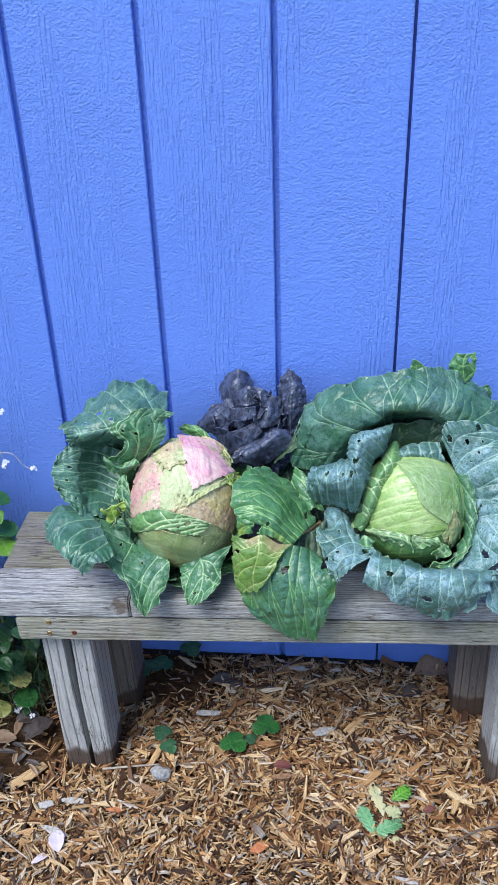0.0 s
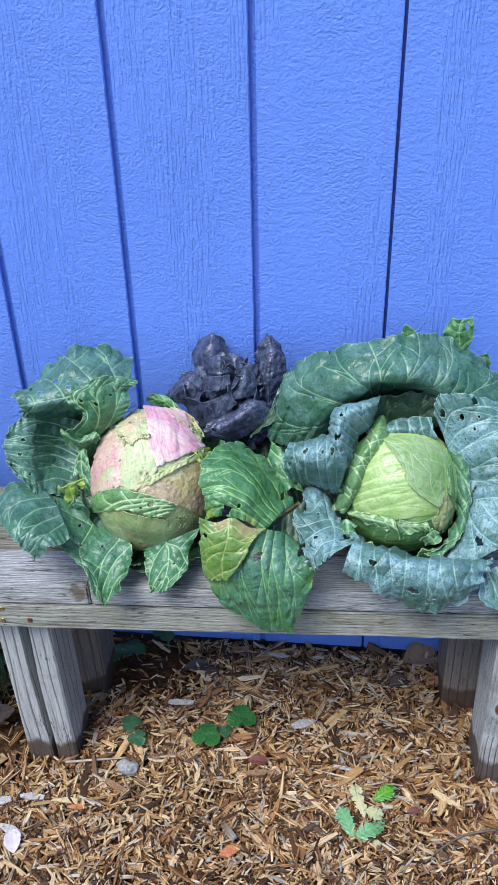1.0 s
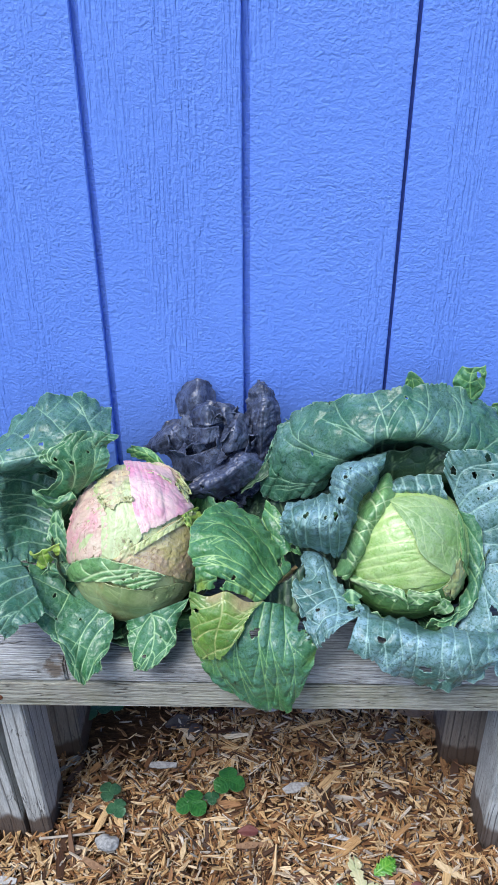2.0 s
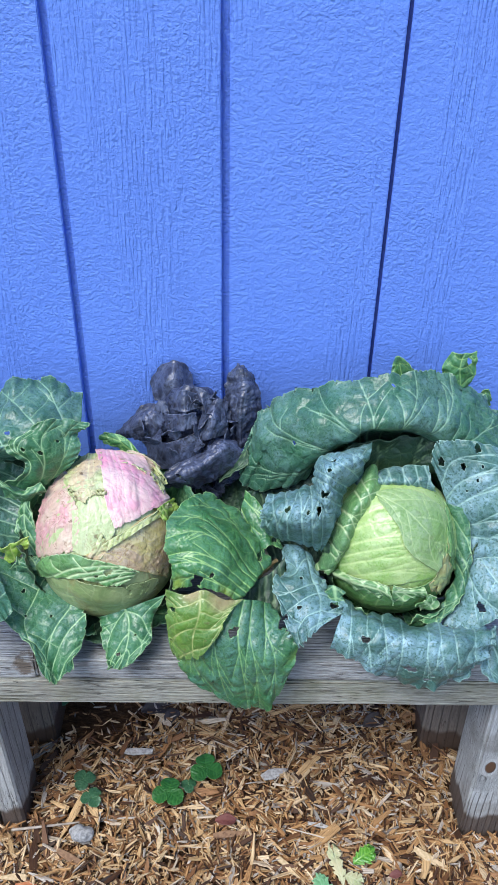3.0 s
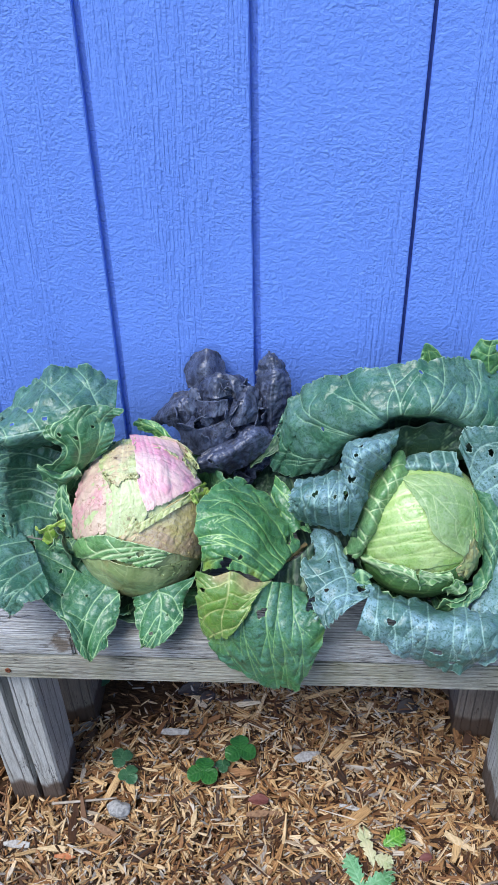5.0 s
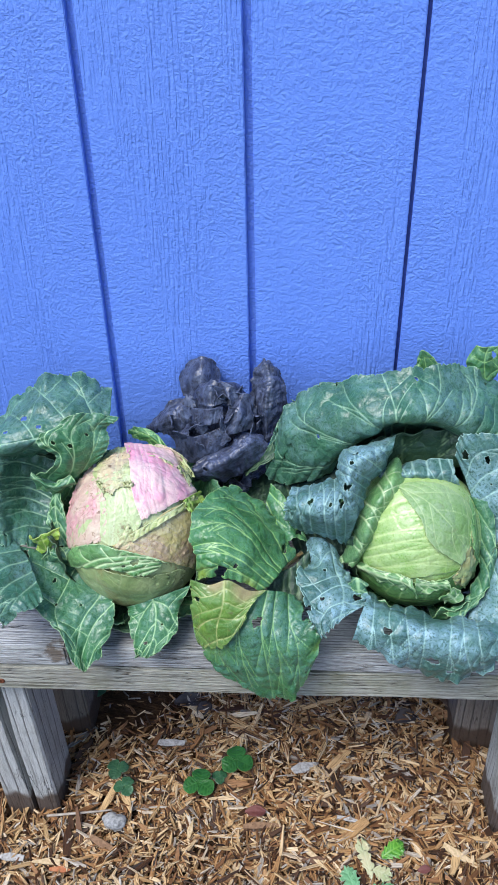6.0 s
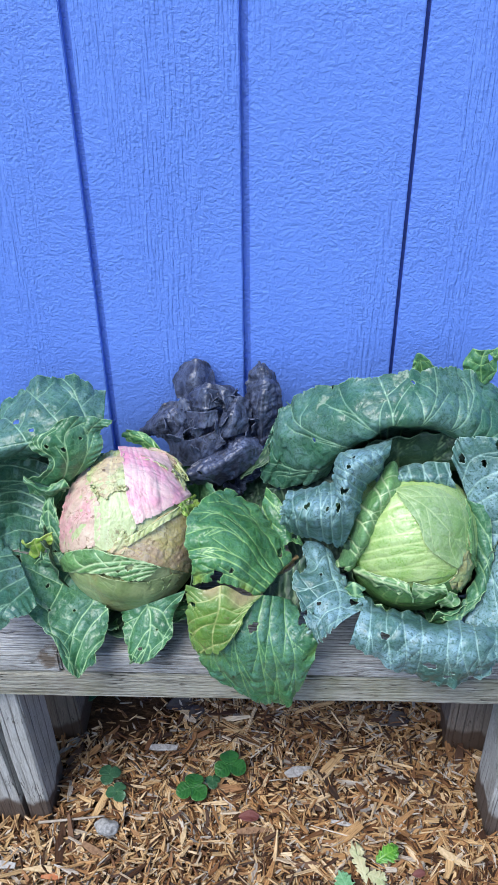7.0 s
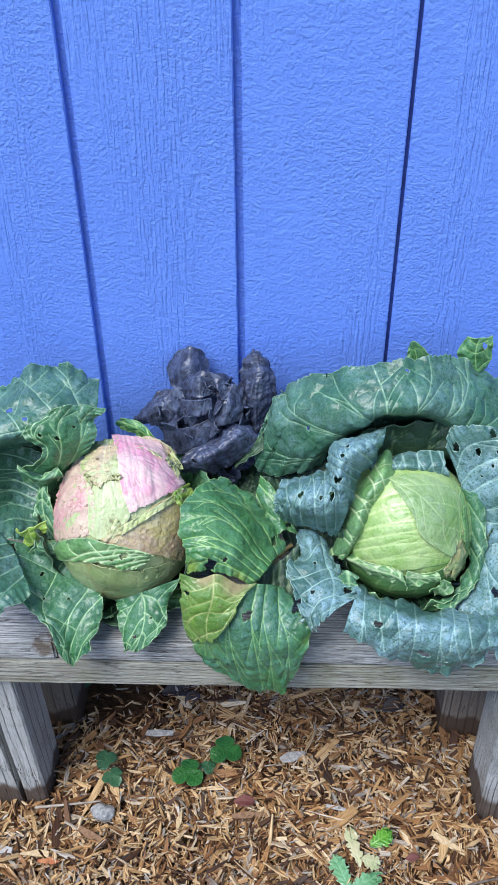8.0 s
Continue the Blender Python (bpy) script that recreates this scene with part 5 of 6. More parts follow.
leaf(green_head, "leaf_rim", leaf_pale, [
    [(0.227, 1.121, 0.557), (0.226, 1.117, 0.549), (0.229, 1.121, 0.525)],
    [(0.246, 1.121, 0.552), (0.248, 1.119, 0.547), (0.251, 1.122, 0.536)],
    [(0.267, 1.126, 0.551), (0.27, 1.124, 0.545), (0.273, 1.131, 0.527)],
], veins=4, pucker=0.0008, crumple=0.6, bold=1.4, seed=65, wrap=(GREEN, GREEN_SIZE, 0.045))
leaf(green_head, "wrapper_leaf", head_olive, [
    [(0.293, 1.165, 0.6), (0.296, 1.158, 0.59), (0.302, 1.158, 0.569)],
    [(0.286, 1.145, 0.578), (0.296, 1.144, 0.558), (0.31, 1.171, 0.524)],
    [(0.273, 1.131, 0.546), (0.289, 1.141, 0.524), (0.299, 1.172, 0.497)],
], veins=4, rag=0.08, crumple=1.2, ruffle=0.002, seed=66, wrap=(GREEN, GREEN_SIZE, 0.025))
leaf(green_head, "wrapper_leaf", head_green, [
    [(0.289, 1.205, 0.625), (0.298, 1.19, 0.615), (0.302, 1.178, 0.597)],
    [(0.292, 1.173, 0.61), (0.3, 1.164, 0.596), (0.306, 1.167, 0.574)],
    [(0.29, 1.153, 0.588), (0.301, 1.153, 0.568), (0.311, 1.169, 0.536)],
], veins=4, rag=0.08, crumple=1.2, ruffle=0.002, seed=67, wrap=(GREEN, GREEN_SIZE, 0.025))
# Gap fillers behind the outer leaves, darkened in colour like shade.
leaf(green_cabbage, "outer_leaf", leaf_shaded, [
    [(0.02, 1.33, 0.571), (0.087, 1.325, 0.593), (0.161, 1.31, 0.626)],
    [(0.023, 1.29, 0.517), (0.09, 1.28, 0.532), (0.163, 1.27, 0.574)],
], veins=4, fan=True, seed=94, cell=0.003)
leaf(green_cabbage, "outer_leaf", leaf_shaded, [
    [(0.279, 1.275, 0.644), (0.353, 1.28, 0.644), (0.429, 1.285, 0.633)],
    [(0.312, 1.245, 0.586), (0.362, 1.24, 0.596), (0.436, 1.25, 0.598)],
    [(0.332, 1.21, 0.524), (0.381, 1.2, 0.534), (0.428, 1.21, 0.545)],
], veins=4, fan=True, seed=95, cell=0.003)
leaf(green_cabbage, "torn_leaf", leaf_scorched, [
    [(-0.051, 1.086, 0.571), (-0.026, 1.083, 0.564), (-0.003, 1.081, 0.576), (0.021, 1.083, 0.558), (0.044, 1.090, 0.553)],
    [(-0.051, 1.076, 0.544), (-0.027, 1.066, 0.549), (-0.004, 1.063, 0.554), (0.015, 1.066, 0.550), (0.032, 1.076, 0.550)],
    [(-0.047, 1.068, 0.507), (-0.032, 1.057, 0.516), (-0.010, 1.054, 0.523), (0.011, 1.056, 0.535), (0.023, 1.064, 0.547)],
    [(-0.043, 1.062, 0.480), (-0.028, 1.050, 0.483), (-0.009, 1.047, 0.492), (0.010, 1.049, 0.518), (0.021, 1.057, 0.538)],
], veins=4, rib=-0.1, slant=0.8, rag=0.05, ruffle=0.0015, pucker=0.0013, crumple=1.0, holes=[(-0.85, 0.3, 0.0035)], fade=[(-0.3, 0.0, 0.022), (0.5, 0.05, 0.03)], seed=96)
# ---- end of leaves ----

# ---- screws in the front rail ----
brass = plain("brass screw", (0.5, 0.38, 0.16), (0.3, 0.2, 0.08), 0.4, 300, 0.0002, 0.8)
rust = plain("rusty screw", (0.2, 0.07, 0.03), (0.12, 0.04, 0.02), 0.7, 300, 0.0003, 0.3)


def screw_head():
    bm = bmesh.new()
    prof = [(0.0046, 0.0), (0.0044, 0.001), (0.0036, 0.0016), (0.0018, 0.0013), (0.0012, 0.0002)]
    rings = []
    for r, h in prof:
        rings.append([bm.verts.new((r * math.cos(a * math.pi / 8), -h, r * math.sin(a * math.pi / 8))) for a in range(16)])
    for a, b in zip(rings, rings[1:]):
        for k in range(16):
            bm.faces.new((a[k], a[(k + 1) % 16], b[(k + 1) % 16], b[k]))
    bm.faces.new(rings[-1])
    return bm


for x, z, m in ((-0.408, 0.386, brass), (-0.41, 0.362, brass), (-0.367, 0.3635, rust)):
    ob = part("screw", screw_head(), m, bench, "rusty screw" if m is rust else "brass screw", True)
    ob.location = (x, -0.0008, z)


# ---- small plants ----
def blade(parent, name, mat, base, yaw, length, width, rise=0.3, droop=0.2, rag=0.1, seed=0, veins=5, tilt=0.0, fold=0.0, thick=0.0006, crumple=0.4, teeth=None, cell=0.0024):
    """A small leaf that grows from base towards yaw; rise and droop bend it, fold lifts both margins."""
    a = radians(yaw)
    d, n = Vector((math.cos(a), math.sin(a), 0)), Vector((-math.sin(a), math.cos(a), 0))
    rows = []
    for f, w in ((0.0, 0.12), (0.22, 0.72), (0.5, 1.0), (0.78, 0.8), (1.0, 0.16)):
        c = Vector(base) + d * length * f + Vector((0, 0, length * (rise * f - droop * f * f)))
        side = n * width * w / 2 + Vector((0, 0, width * w / 2 * tilt))
        up = Vector((0, 0, fold * width * w))
        rows.append([tuple(c - side + up), tuple(c), tuple(c + side + up)])
    return leaf(parent, name, mat, rows, veins=veins, rag=rag, ruffle=0.0008, pucker=0.0007, crumple=crumple, thick=thick, seed=seed, teeth=teeth, cell=cell)


def tube(points, r0, r1, sides=6):
    """A thin tapered stem along the points."""
    pts = [Vector(p) for p in spline(np.array([tuple(p) for p in points], float), np.linspace(0, 1, 4 * len(points)))]
    bm = bmesh.new()
    rings = []
    for i, p in enumerate(pts):
        d = (pts[min(i + 1, len(pts) - 1)] - pts[max(i - 1, 0)]).normalized()
        s = d.orthogonal().normalized()
        q = d.cross(s)
        r = r0 + (r1 - r0) * i / (len(pts) - 1)
        rings.append([bm.verts.new(p + (s * math.cos(k * 2 * math.pi / sides) + q * math.sin(k * 2 * math.pi / sides)) * r) for k in range(sides)])
    for a, b in zip(rings, rings[1:]):
        for k in range(sides):
            bm.faces.new((a[k], a[(k + 1) % sides], b[(k + 1) % sides], b[k]))
    bm.faces.new(rings[-1])
    bm.faces.new(rings[0][::-1])
    return bm


part("torn_rib", tube([(0.083, 1.185, 0.53), (0.051, 1.152, 0.517), (0.024, 1.115, 0.521), (-0.008, 1.095, 0.529), (-0.04, 1.1, 0.529)], 0.0034, 0.0012, 8), plain("tan bruised rib", (0.5, 0.44, 0.2), (0.34, 0.25, 0.12), 0.5, 90), green_cabbage, "tan bruised leaf rib", True)
berry_leaf = leaf_stuff("strawberry leaf", (0.014, 0.085, 0.016), (0.028, 0.135, 0.026), (0.08, 0.24, 0.05), (0.08, 0.22, 0.09), 0.2, lines=0.3)
berry_dark = leaf_stuff("young strawberry leaf", (0.012, 0.06, 0.022), (0.022, 0.095, 0.036), (0.09, 0.2, 0.09), (0.1, 0.2, 0.13), 0.35, lines=0.3)
stem_green = plain("green stem", (0.12, 0.2, 0.05), (0.2, 0.24, 0.08), 0.5)
cream_leaf = leaf_stuff("bleached leaf", (0.36, 0.42, 0.2), (0.55, 0.48, 0.28), (0.6, 0.62, 0.4), (0.6, 0.6, 0.4), 0.2, lines=0.4)
fresh_leaf = leaf_stuff("fresh green leaf", (0.025, 0.15, 0.014), (0.08, 0.26, 0.024), (0.3, 0.55, 0.1), (0.2, 0.4, 0.1), 0.1, lines=0.5)
jade_leaf = leaf_stuff("pale jade leaf", (0.07, 0.22, 0.07), (0.13, 0.33, 0.14), (0.3, 0.52, 0.3), (0.3, 0.5, 0.35), 0.4, lines=0.6)


def strawberry(x, y, z, size, turn, mat, seed, stalk=0.03):
    plant = tagged(new("strawberry_plant"), "small three-lobed green strawberry seedling in wood chips", "plant", "strawberry seedlings")
    part("stem", tube([(x + 0.004, y + 0.006, -0.004), (x + 0.002, y + 0.004, z * 0.6), (x, y, z)], 0.0012, 0.0008), stem_green, plant)
    for k in range(3):
        blade(plant, "leaflet", mat, (x, y, z), turn + 120 * k, size, size * 1.2, 0.12, 0.22, 0.03, seed + k, 5, 0.0, 0.05, teeth=(9, 0.07), cell=0.001)
    return plant


strawberry(-0.019, 1.2, 0.024, 0.029, 100, berry_leaf, 201)
strawberry(-0.077, 1.152, 0.026, 0.028, 85, berry_leaf, 211)
strawberry(-0.046, 1.172, 0.016, 0.014, 40, berry_dark, 221)
strawberry(-0.222, 1.172, 0.018, 0.02, 20, berry_dark, 231)
strawberry(-0.203, 1.142, 0.016, 0.019, 70, berry_dark, 241)
for k, (x, y, z) in enumerate(((-0.195, 1.375, 0.05), (-0.255, 1.345, 0.03), (-0.29, 1.335, 0.028))):
    strawberry(x, y, z, 0.026, 60 + 47 * k, berry_dark, 251 + 10 * k)

weed = tagged(new("weed"), "low weed with toothed green and bleached cream leaves in mulch", "plant")
part("stem", tube([(0.183, 0.972, -0.003), (0.186, 0.985, 0.01), (0.192, 1.0, 0.014)], 0.0016, 0.001), stem_green, weed)
blade(weed, "leaf", jade_leaf, (0.187, 0.987, 0.013), 116, 0.055, 0.036, 0.3, 0.2, 0.22, 301, 6, teeth=(5, 0.32), cell=0.0012)
blade(weed, "leaf", jade_leaf, (0.19, 0.985, 0.013), 28, 0.056, 0.036, 0.3, 0.25, 0.22, 302, 6, teeth=(5, 0.32), cell=0.0012)
blade(weed, "leaf", cream_leaf, (0.205, 1.02, 0.016), 106, 0.07, 0.028, 0.2, 0.15, 0.3, 303, 6, teeth=(5, 0.32), cell=0.0012)
blade(weed, "leaf", cream_leaf, (0.207, 1.035, 0.016), -20, 0.034, 0.032, 0.15, 0.25, 0.3, 304, 5, teeth=(5, 0.32), cell=0.0012)
blade(weed, "leaf", fresh_leaf, (0.222, 1.055, 0.014), 30, 0.042, 0.036, 0.5, 0.25, 0.25, 305, 6, teeth=(5, 0.32), cell=0.0012)
blade(weed, "leaf", cream_leaf, (0.196, 0.985, 0.008), -8, 0.045, 0.014, 0.1, 0.1, 0.2, 306, 4, teeth=(5, 0.32), cell=0.0012)

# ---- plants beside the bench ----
# Darker copy of the young leaf; the undergrowth's shade is in its colour.
shade_leaf = leaf_stuff("undergrowth leaf darkened for shade", (0.012, 0.05, 0.016), (0.025, 0.085, 0.025), (0.06, 0.15, 0.05), (0.05, 0.11, 0.06), 0.2, lines=0.5)
lime_round = leaf_stuff("sunny round leaf", (0.05, 0.19, 0.02), (0.13, 0.29, 0.03), (0.3, 0.5, 0.12), (0.3, 0.45, 0.15), 0.1, lines=0.5)
gold_leaf = leaf_stuff("yellowing leaf of a border plant", (0.22, 0.26, 0.05), (0.34, 0.34, 0.1), (0.5, 0.5, 0.25), (0.5, 0.5, 0.3), 0.1, lines=0.4)
border = tagged(new("border_plant"), "leafy border plant with green and yellowing leaves beside a bench", "plant")
part("stem", tube([(-0.58, 1.28, -0.005), (-0.565, 1.29, 0.15), (-0.555, 1.3, 0.32), (-0.545, 1.31, 0.44)], 0.0035, 0.002), stem_green, border)
rng = random.Random(5)
for k, (x, y, z, yaw, ln, m) in enumerate(((-0.53, 1.3, 0.385, -60, 0.055, lime_round), (-0.545, 1.3, 0.41, -10, 0.055, berry_leaf), (-0.55, 1.3, 0.445, -40, 0.05, lime_round), (-0.555, 1.31, 0.465, 10, 0.05, berry_leaf), (-0.56, 1.29, 0.36, -75, 0.06, gold_leaf), (-0.56, 1.31, 0.43, 120, 0.05, berry_leaf), (-0.565, 1.3, 0.4, 200, 0.06, lime_round), (-0.56, 1.32, 0.35, 60, 0.05, berry_leaf), (-0.57, 1.28, 0.3, 230, 0.06, berry_dark), (-0.57, 1.28, 0.25, 300, 0.05, berry_dark))):
    part("stalk", tube([(-0.562, 1.295, z - 0.05), (x, y, z)], 0.0014, 0.001), stem_green, border)
    blade(border, "leaf", m, (x, y, z), yaw, ln, ln * 0.85, 0.15, 0.3, 0.08, 320 + k, 5, rng.uniform(-0.2, 0.2), 0.06)
for k, (x, y, z, yaw, ln, m) in enumerate(((-0.565, 1.22, 0.085, -20, 0.045, gold_leaf), (-0.53, 1.235, 0.1, -50, 0.05, gold_leaf), (-0.525, 1.22, 0.062, -40, 0.055, berry_leaf), (-0.56, 1.2, 0.05, -60, 0.045, gold_leaf), (-0.6, 1.25, 0.08, 170, 0.05, berry_leaf))):
    part("stalk", tube([(-0.58, 1.27, 0.0), (x, y, z)], 0.0013, 0.001), stem_green, border)
    blade(border, "leaf", m, (x, y, z), yaw, ln, ln * 0.95, 0.1, 0.25, 0.12, 340 + k, 5, rng.uniform(-0.3, 0.3), 0.05)

# Unseen foliage added beyond the view to shade the wall and bench end.
for k in range(290):
    x, y = rng.uniform(-1.1, -0.635), rng.uniform(1.0, 1.37)
    z = rng.uniform(0.1, 0.7 + 0.7 * (y - 1.0))
    ln = rng.uniform(0.045, 0.075)
    if k % 3 == 0:
        part("stalk", tube([(-0.8 + rng.uniform(-0.1, 0.1), 1.27, 0.0), ((x - 0.8) / 2, 1.27, z * 0.6), (x, y, z)], 0.002, 0.001), stem_green, border)
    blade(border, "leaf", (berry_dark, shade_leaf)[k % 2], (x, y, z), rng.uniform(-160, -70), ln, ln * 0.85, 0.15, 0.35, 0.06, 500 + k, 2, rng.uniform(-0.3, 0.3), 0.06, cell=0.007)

# Low undergrowth, mostly in the shade-darkened leaf colour.
for k in range(110):
    x, y, z = rng.uniform(-0.64, -0.475), rng.uniform(1.17, 1.37), rng.uniform(0.015, 0.2)
    if x > -0.53 + 0.2 * (y - 1.17) and z > 0.06:
        x -= 0.07
    ln = rng.uniform(0.022, 0.042)
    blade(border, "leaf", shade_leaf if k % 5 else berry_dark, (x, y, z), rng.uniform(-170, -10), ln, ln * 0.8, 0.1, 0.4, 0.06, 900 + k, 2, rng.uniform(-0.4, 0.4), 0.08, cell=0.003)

petal_white = plain("white petals", (0.78, 0.8, 0.84), (0.85, 0.86, 0.88), 0.6)
dry_stem = plain("dry wiry stem", (0.36, 0.36, 0.36), (0.5, 0.48, 0.42), 0.7)
sprig = tagged(new("flower_sprig"), "wispy dry stems with tiny white flower clusters", "flower")
part("stem", tube([(-0.64, 1.26, 0.02), (-0.6, 1.3, 0.3), (-0.55, 1.33, 0.52), (-0.5, 1.335, 0.555), (-0.47, 1.33, 0.53), (-0.45, 1.325, 0.527)], 0.0012, 0.0006), dry_stem, sprig)
part("stem", tube([(-0.6, 1.3, 0.3), (-0.56, 1.33, 0.55), (-0.52, 1.33, 0.63), (-0.488, 1.32, 0.648)], 0.001, 0.0006), dry_stem, sprig)
part("stem", tube([(-0.535, 1.332, 0.54), (-0.512, 1.325, 0.57), (-0.502, 1.32, 0.54)], 0.0008, 0.0005), dry_stem, sprig)
part("stem", tube([(-0.55, 1.3, 0.02), (-0.54, 1.22, 0.05), (-0.522, 1.195, 0.03)], 0.0008, 0.0006), dry_stem, sprig)
part("stem", tube([(-0.55, 1.3, 0.02), (-0.52, 1.22, 0.06), (-0.49, 1.185, 0.03)], 0.0008, 0.0006), dry_stem, sprig)
for k, (x, y, z, size) in enumerate(((-0.45, 1.322, 0.531, 0.0065), (-0.488, 1.318, 0.651, 0.007), (-0.502, 1.318, 0.54, 0.0085), (-0.522, 1.193, 0.033, 0.0085), (-0.488, 1.183, 0.032, 0.006))):
    bm = bmesh.new()
    for j in range(14):
        d = Vector((rng.gauss(0, 1), rng.gauss(0, 1), rng.gauss(0, 0.7))).normalized() * size * rng.uniform(0.4, 1.0)
        n1 = Vector((rng.gauss(0, 1), -1, 1)).normalized()
        a1 = n1.orthogonal().normalized()
        b1 = n1.cross(a1)
        r = size * 0.42
        ring = [bm.verts.new(Vector((x, y, z)) + d + (a1 * math.cos(i * math.pi / 4) + b1 * math.sin(i * math.pi / 4)) * r * (1.0 if i % 2 else 0.55)) for i in range(8)]
        top = bm.verts.new(Vector((x, y, z)) + d - n1 * r * 0.35)
        for i in range(8):
            bm.faces.new((ring[i], ring[(i + 1) % 8], top))
    part("flower_cluster", bm, petal_white, sprig, "tiny white flowers")


def grass_mesh():
    g = random.Random(11)
    verts, faces = [], []
    for _ in range(420):
        x, y = g.uniform(-0.72, -0.47), g.uniform(1.2, 1.38)
        h, lean, yaw = g.uniform(0.1, 0.3), g.uniform(0.03, 0.16), g.uniform(0, 6.28)
        w = g.uniform(0.0008, 0.0018)
        dx, dy = math.cos(yaw) * lean, math.sin(yaw) * lean
        if x + dx > -0.45:
            dx = -abs(dx)
        px, py = -math.sin(yaw) * w, math.cos(yaw) * w
        i0 = len(verts)
        for f in (0, 0.35, 0.7, 1):
            cx, cy, cz = x + dx * f * f, min(1.39, y + dy * f * f), -0.005 + h * (f - 0.35 * f * f)
            k = 1 - 0.85 * f
            verts += [(cx - px * k, cy - py * k, cz), (cx + px * k, cy + py * k, cz), (cx, cy, cz + w * 0.8 * k)]
        for i in range(3):
            a, b = i0 + 3 * i, i0 + 3 * i + 3
            for u, v in ((0, 1), (1, 2), (2, 0)):
                faces.append((a + u, a + v, b + v, b + u))
    me = bpy.data.meshes.new("grass")
    me.from_pydata(verts, [], faces)
    return me


# Grass tones are lowered to carry the shade beside the bench.
grass_n = Nodes("grass blades")
grass_mat = grass_n.done(grass_n.ramp(grass_n.island(), [(0.0, (0.025, 0.05, 0.012)), (0.6, (0.06, 0.11, 0.03)), (0.85, (0.14, 0.15, 0.06)), (1.0, (0.2, 0.17, 0.1))]), 0.6)
grass_me = grass_mesh()
grass_me.materials.append(grass_mat)
grass = tagged(new("grass_tuft", grass_me), "dim green and straw-coloured grass beside a bench", "grass", kind="stuff")

# ---- things lying on the mulch ----
stone_mat = plain("pale grey stone", (0.2, 0.2, 0.2), (0.4, 0.4, 0.39), 0.8, 160, 0.001)
tagged(part("stone", ball((-0.208, 1.081, 0.014), (0.02, 0.014, 0.01), 0.004, 60, 32), stone_mat, None, "", True), "pale grey rounded stone lying in wood chips", "stone")
mauve = leaf_stuff("pale mauve fallen leaf", (0.6, 0.52, 0.6), (0.68, 0.62, 0.68), (0.6, 0.5, 0.52), (0.7, 0.66, 0.7), 0.4, lines=0.4, spots=0.5)
brown = leaf_stuff("dry brown leaf", (0.2, 0.12, 0.07), (0.32, 0.21, 0.13), (0.4, 0.28, 0.18), (0.3, 0.24, 0.18), 0.3, 0.7, lines=0.5, spots=0.5)
sooty = leaf_stuff("rotting dark leaf", (0.03, 0.025, 0.025), (0.07, 0.055, 0.05), (0.1, 0.08, 0.07), (0.12, 0.11, 0.11), 0.3, 0.6, lines=0.4)
maroon = leaf_stuff("maroon leaf", (0.1, 0.025, 0.025), (0.16, 0.05, 0.04), (0.2, 0.08, 0.06), (0.2, 0.1, 0.1), 0.2, 0.6, lines=0.4)


def fallen(label, mat, x, y, z, yaw, ln, wd, seed, fold=0.08, tilt=0.0):
    a = radians(yaw)
    ob = blade(None, "fallen_leaf", mat, (x - math.cos(a) * ln / 2, y - math.sin(a) * ln / 2, z), yaw, ln, wd, 0.12, 0.16, 0.09, seed, 6, tilt, fold, crumple=2.5 if fold > 0.15 else 0.6)
    return tagged(ob, label, "leaf", "fallen leaves")


fallen("pale mauve fallen leaf lying on wood chips", mauve, -0.362, 0.928, 0.014, 112, 0.046, 0.03, 401)
fallen("narrow greyish mauve fallen leaf on wood chips", mauve, -0.38, 0.895, 0.012, 40, 0.036, 0.014, 402)
fallen("curled dry brown leaf leaning by a blue wall", brown, 0.318, 1.378, 0.022, 20, 0.075, 0.05, 403, 0.2, 0.3)
fallen("crumpled dry brown leaf at the foot of a wall", brown, 0.358, 1.352, 0.02, -35, 0.07, 0.045, 404, 0.2)
fallen("rotting dark leaf in wood chips", sooty, -0.12, 1.32, 0.015, 10, 0.055, 0.035, 405, 0.2)
fallen("rotting dark leaf beside a dry chip", sooty, -0.09, 1.305, 0.014, 70, 0.04, 0.028, 406, 0.2)
fallen("rotting blackish leaf beside a post", sooty, -0.468, 1.16, 0.02, 60, 0.07, 0.04, 407, 0.25)
fallen("rotting blackish leaf under a plant", sooty, -0.5, 1.185, 0.018, 10, 0.05, 0.04, 408, 0.25)
fallen("tan dead leaf lying on mulch", brown, -0.545, 1.135, 0.016, 5, 0.075, 0.035, 409, 0.1)
fallen("small maroon leaf lying in wood chips", maroon, 0.02, 1.115, 0.014, 5, 0.035, 0.022, 410, 0.1)
fallen("small rust-red leaf scrap on mulch", maroon, 0.287, 1.042, 0.013, 15, 0.022, 0.014, 411, 0.1)
fallen("dark leaf scrap under the seat", sooty, 0.275, 1.315, 0.015, 30, 0.05, 0.03, 412, 0.25)
litter = tagged(new("leaf_litter"), "wet blackish bark and leaf litter beside a bench post", "leaf litter")
for k in range(26):
    x, y = rng.uniform(-0.64, -0.46), rng.uniform(1.0, 1.2)
    ln = rng.uniform(0.02, 0.045)
    blade(litter, "scrap", sooty if k % 6 else brown, (x, y, rng.uniform(0.012, 0.022)), rng.uniform(0, 360), ln, ln * rng.uniform(0.25, 0.5), 0.12, 0.16, 0.12, 1100 + k, 3, rng.uniform(-0.3, 0.3), 0.2, crumple=2.0)
twig_mat = plain("dark twig bark", (0.1, 0.075, 0.06), (0.18, 0.14, 0.11), 0.8)
pale_twig = plain("bleached twig", (0.3, 0.25, 0.2), (0.48, 0.42, 0.35), 0.7)
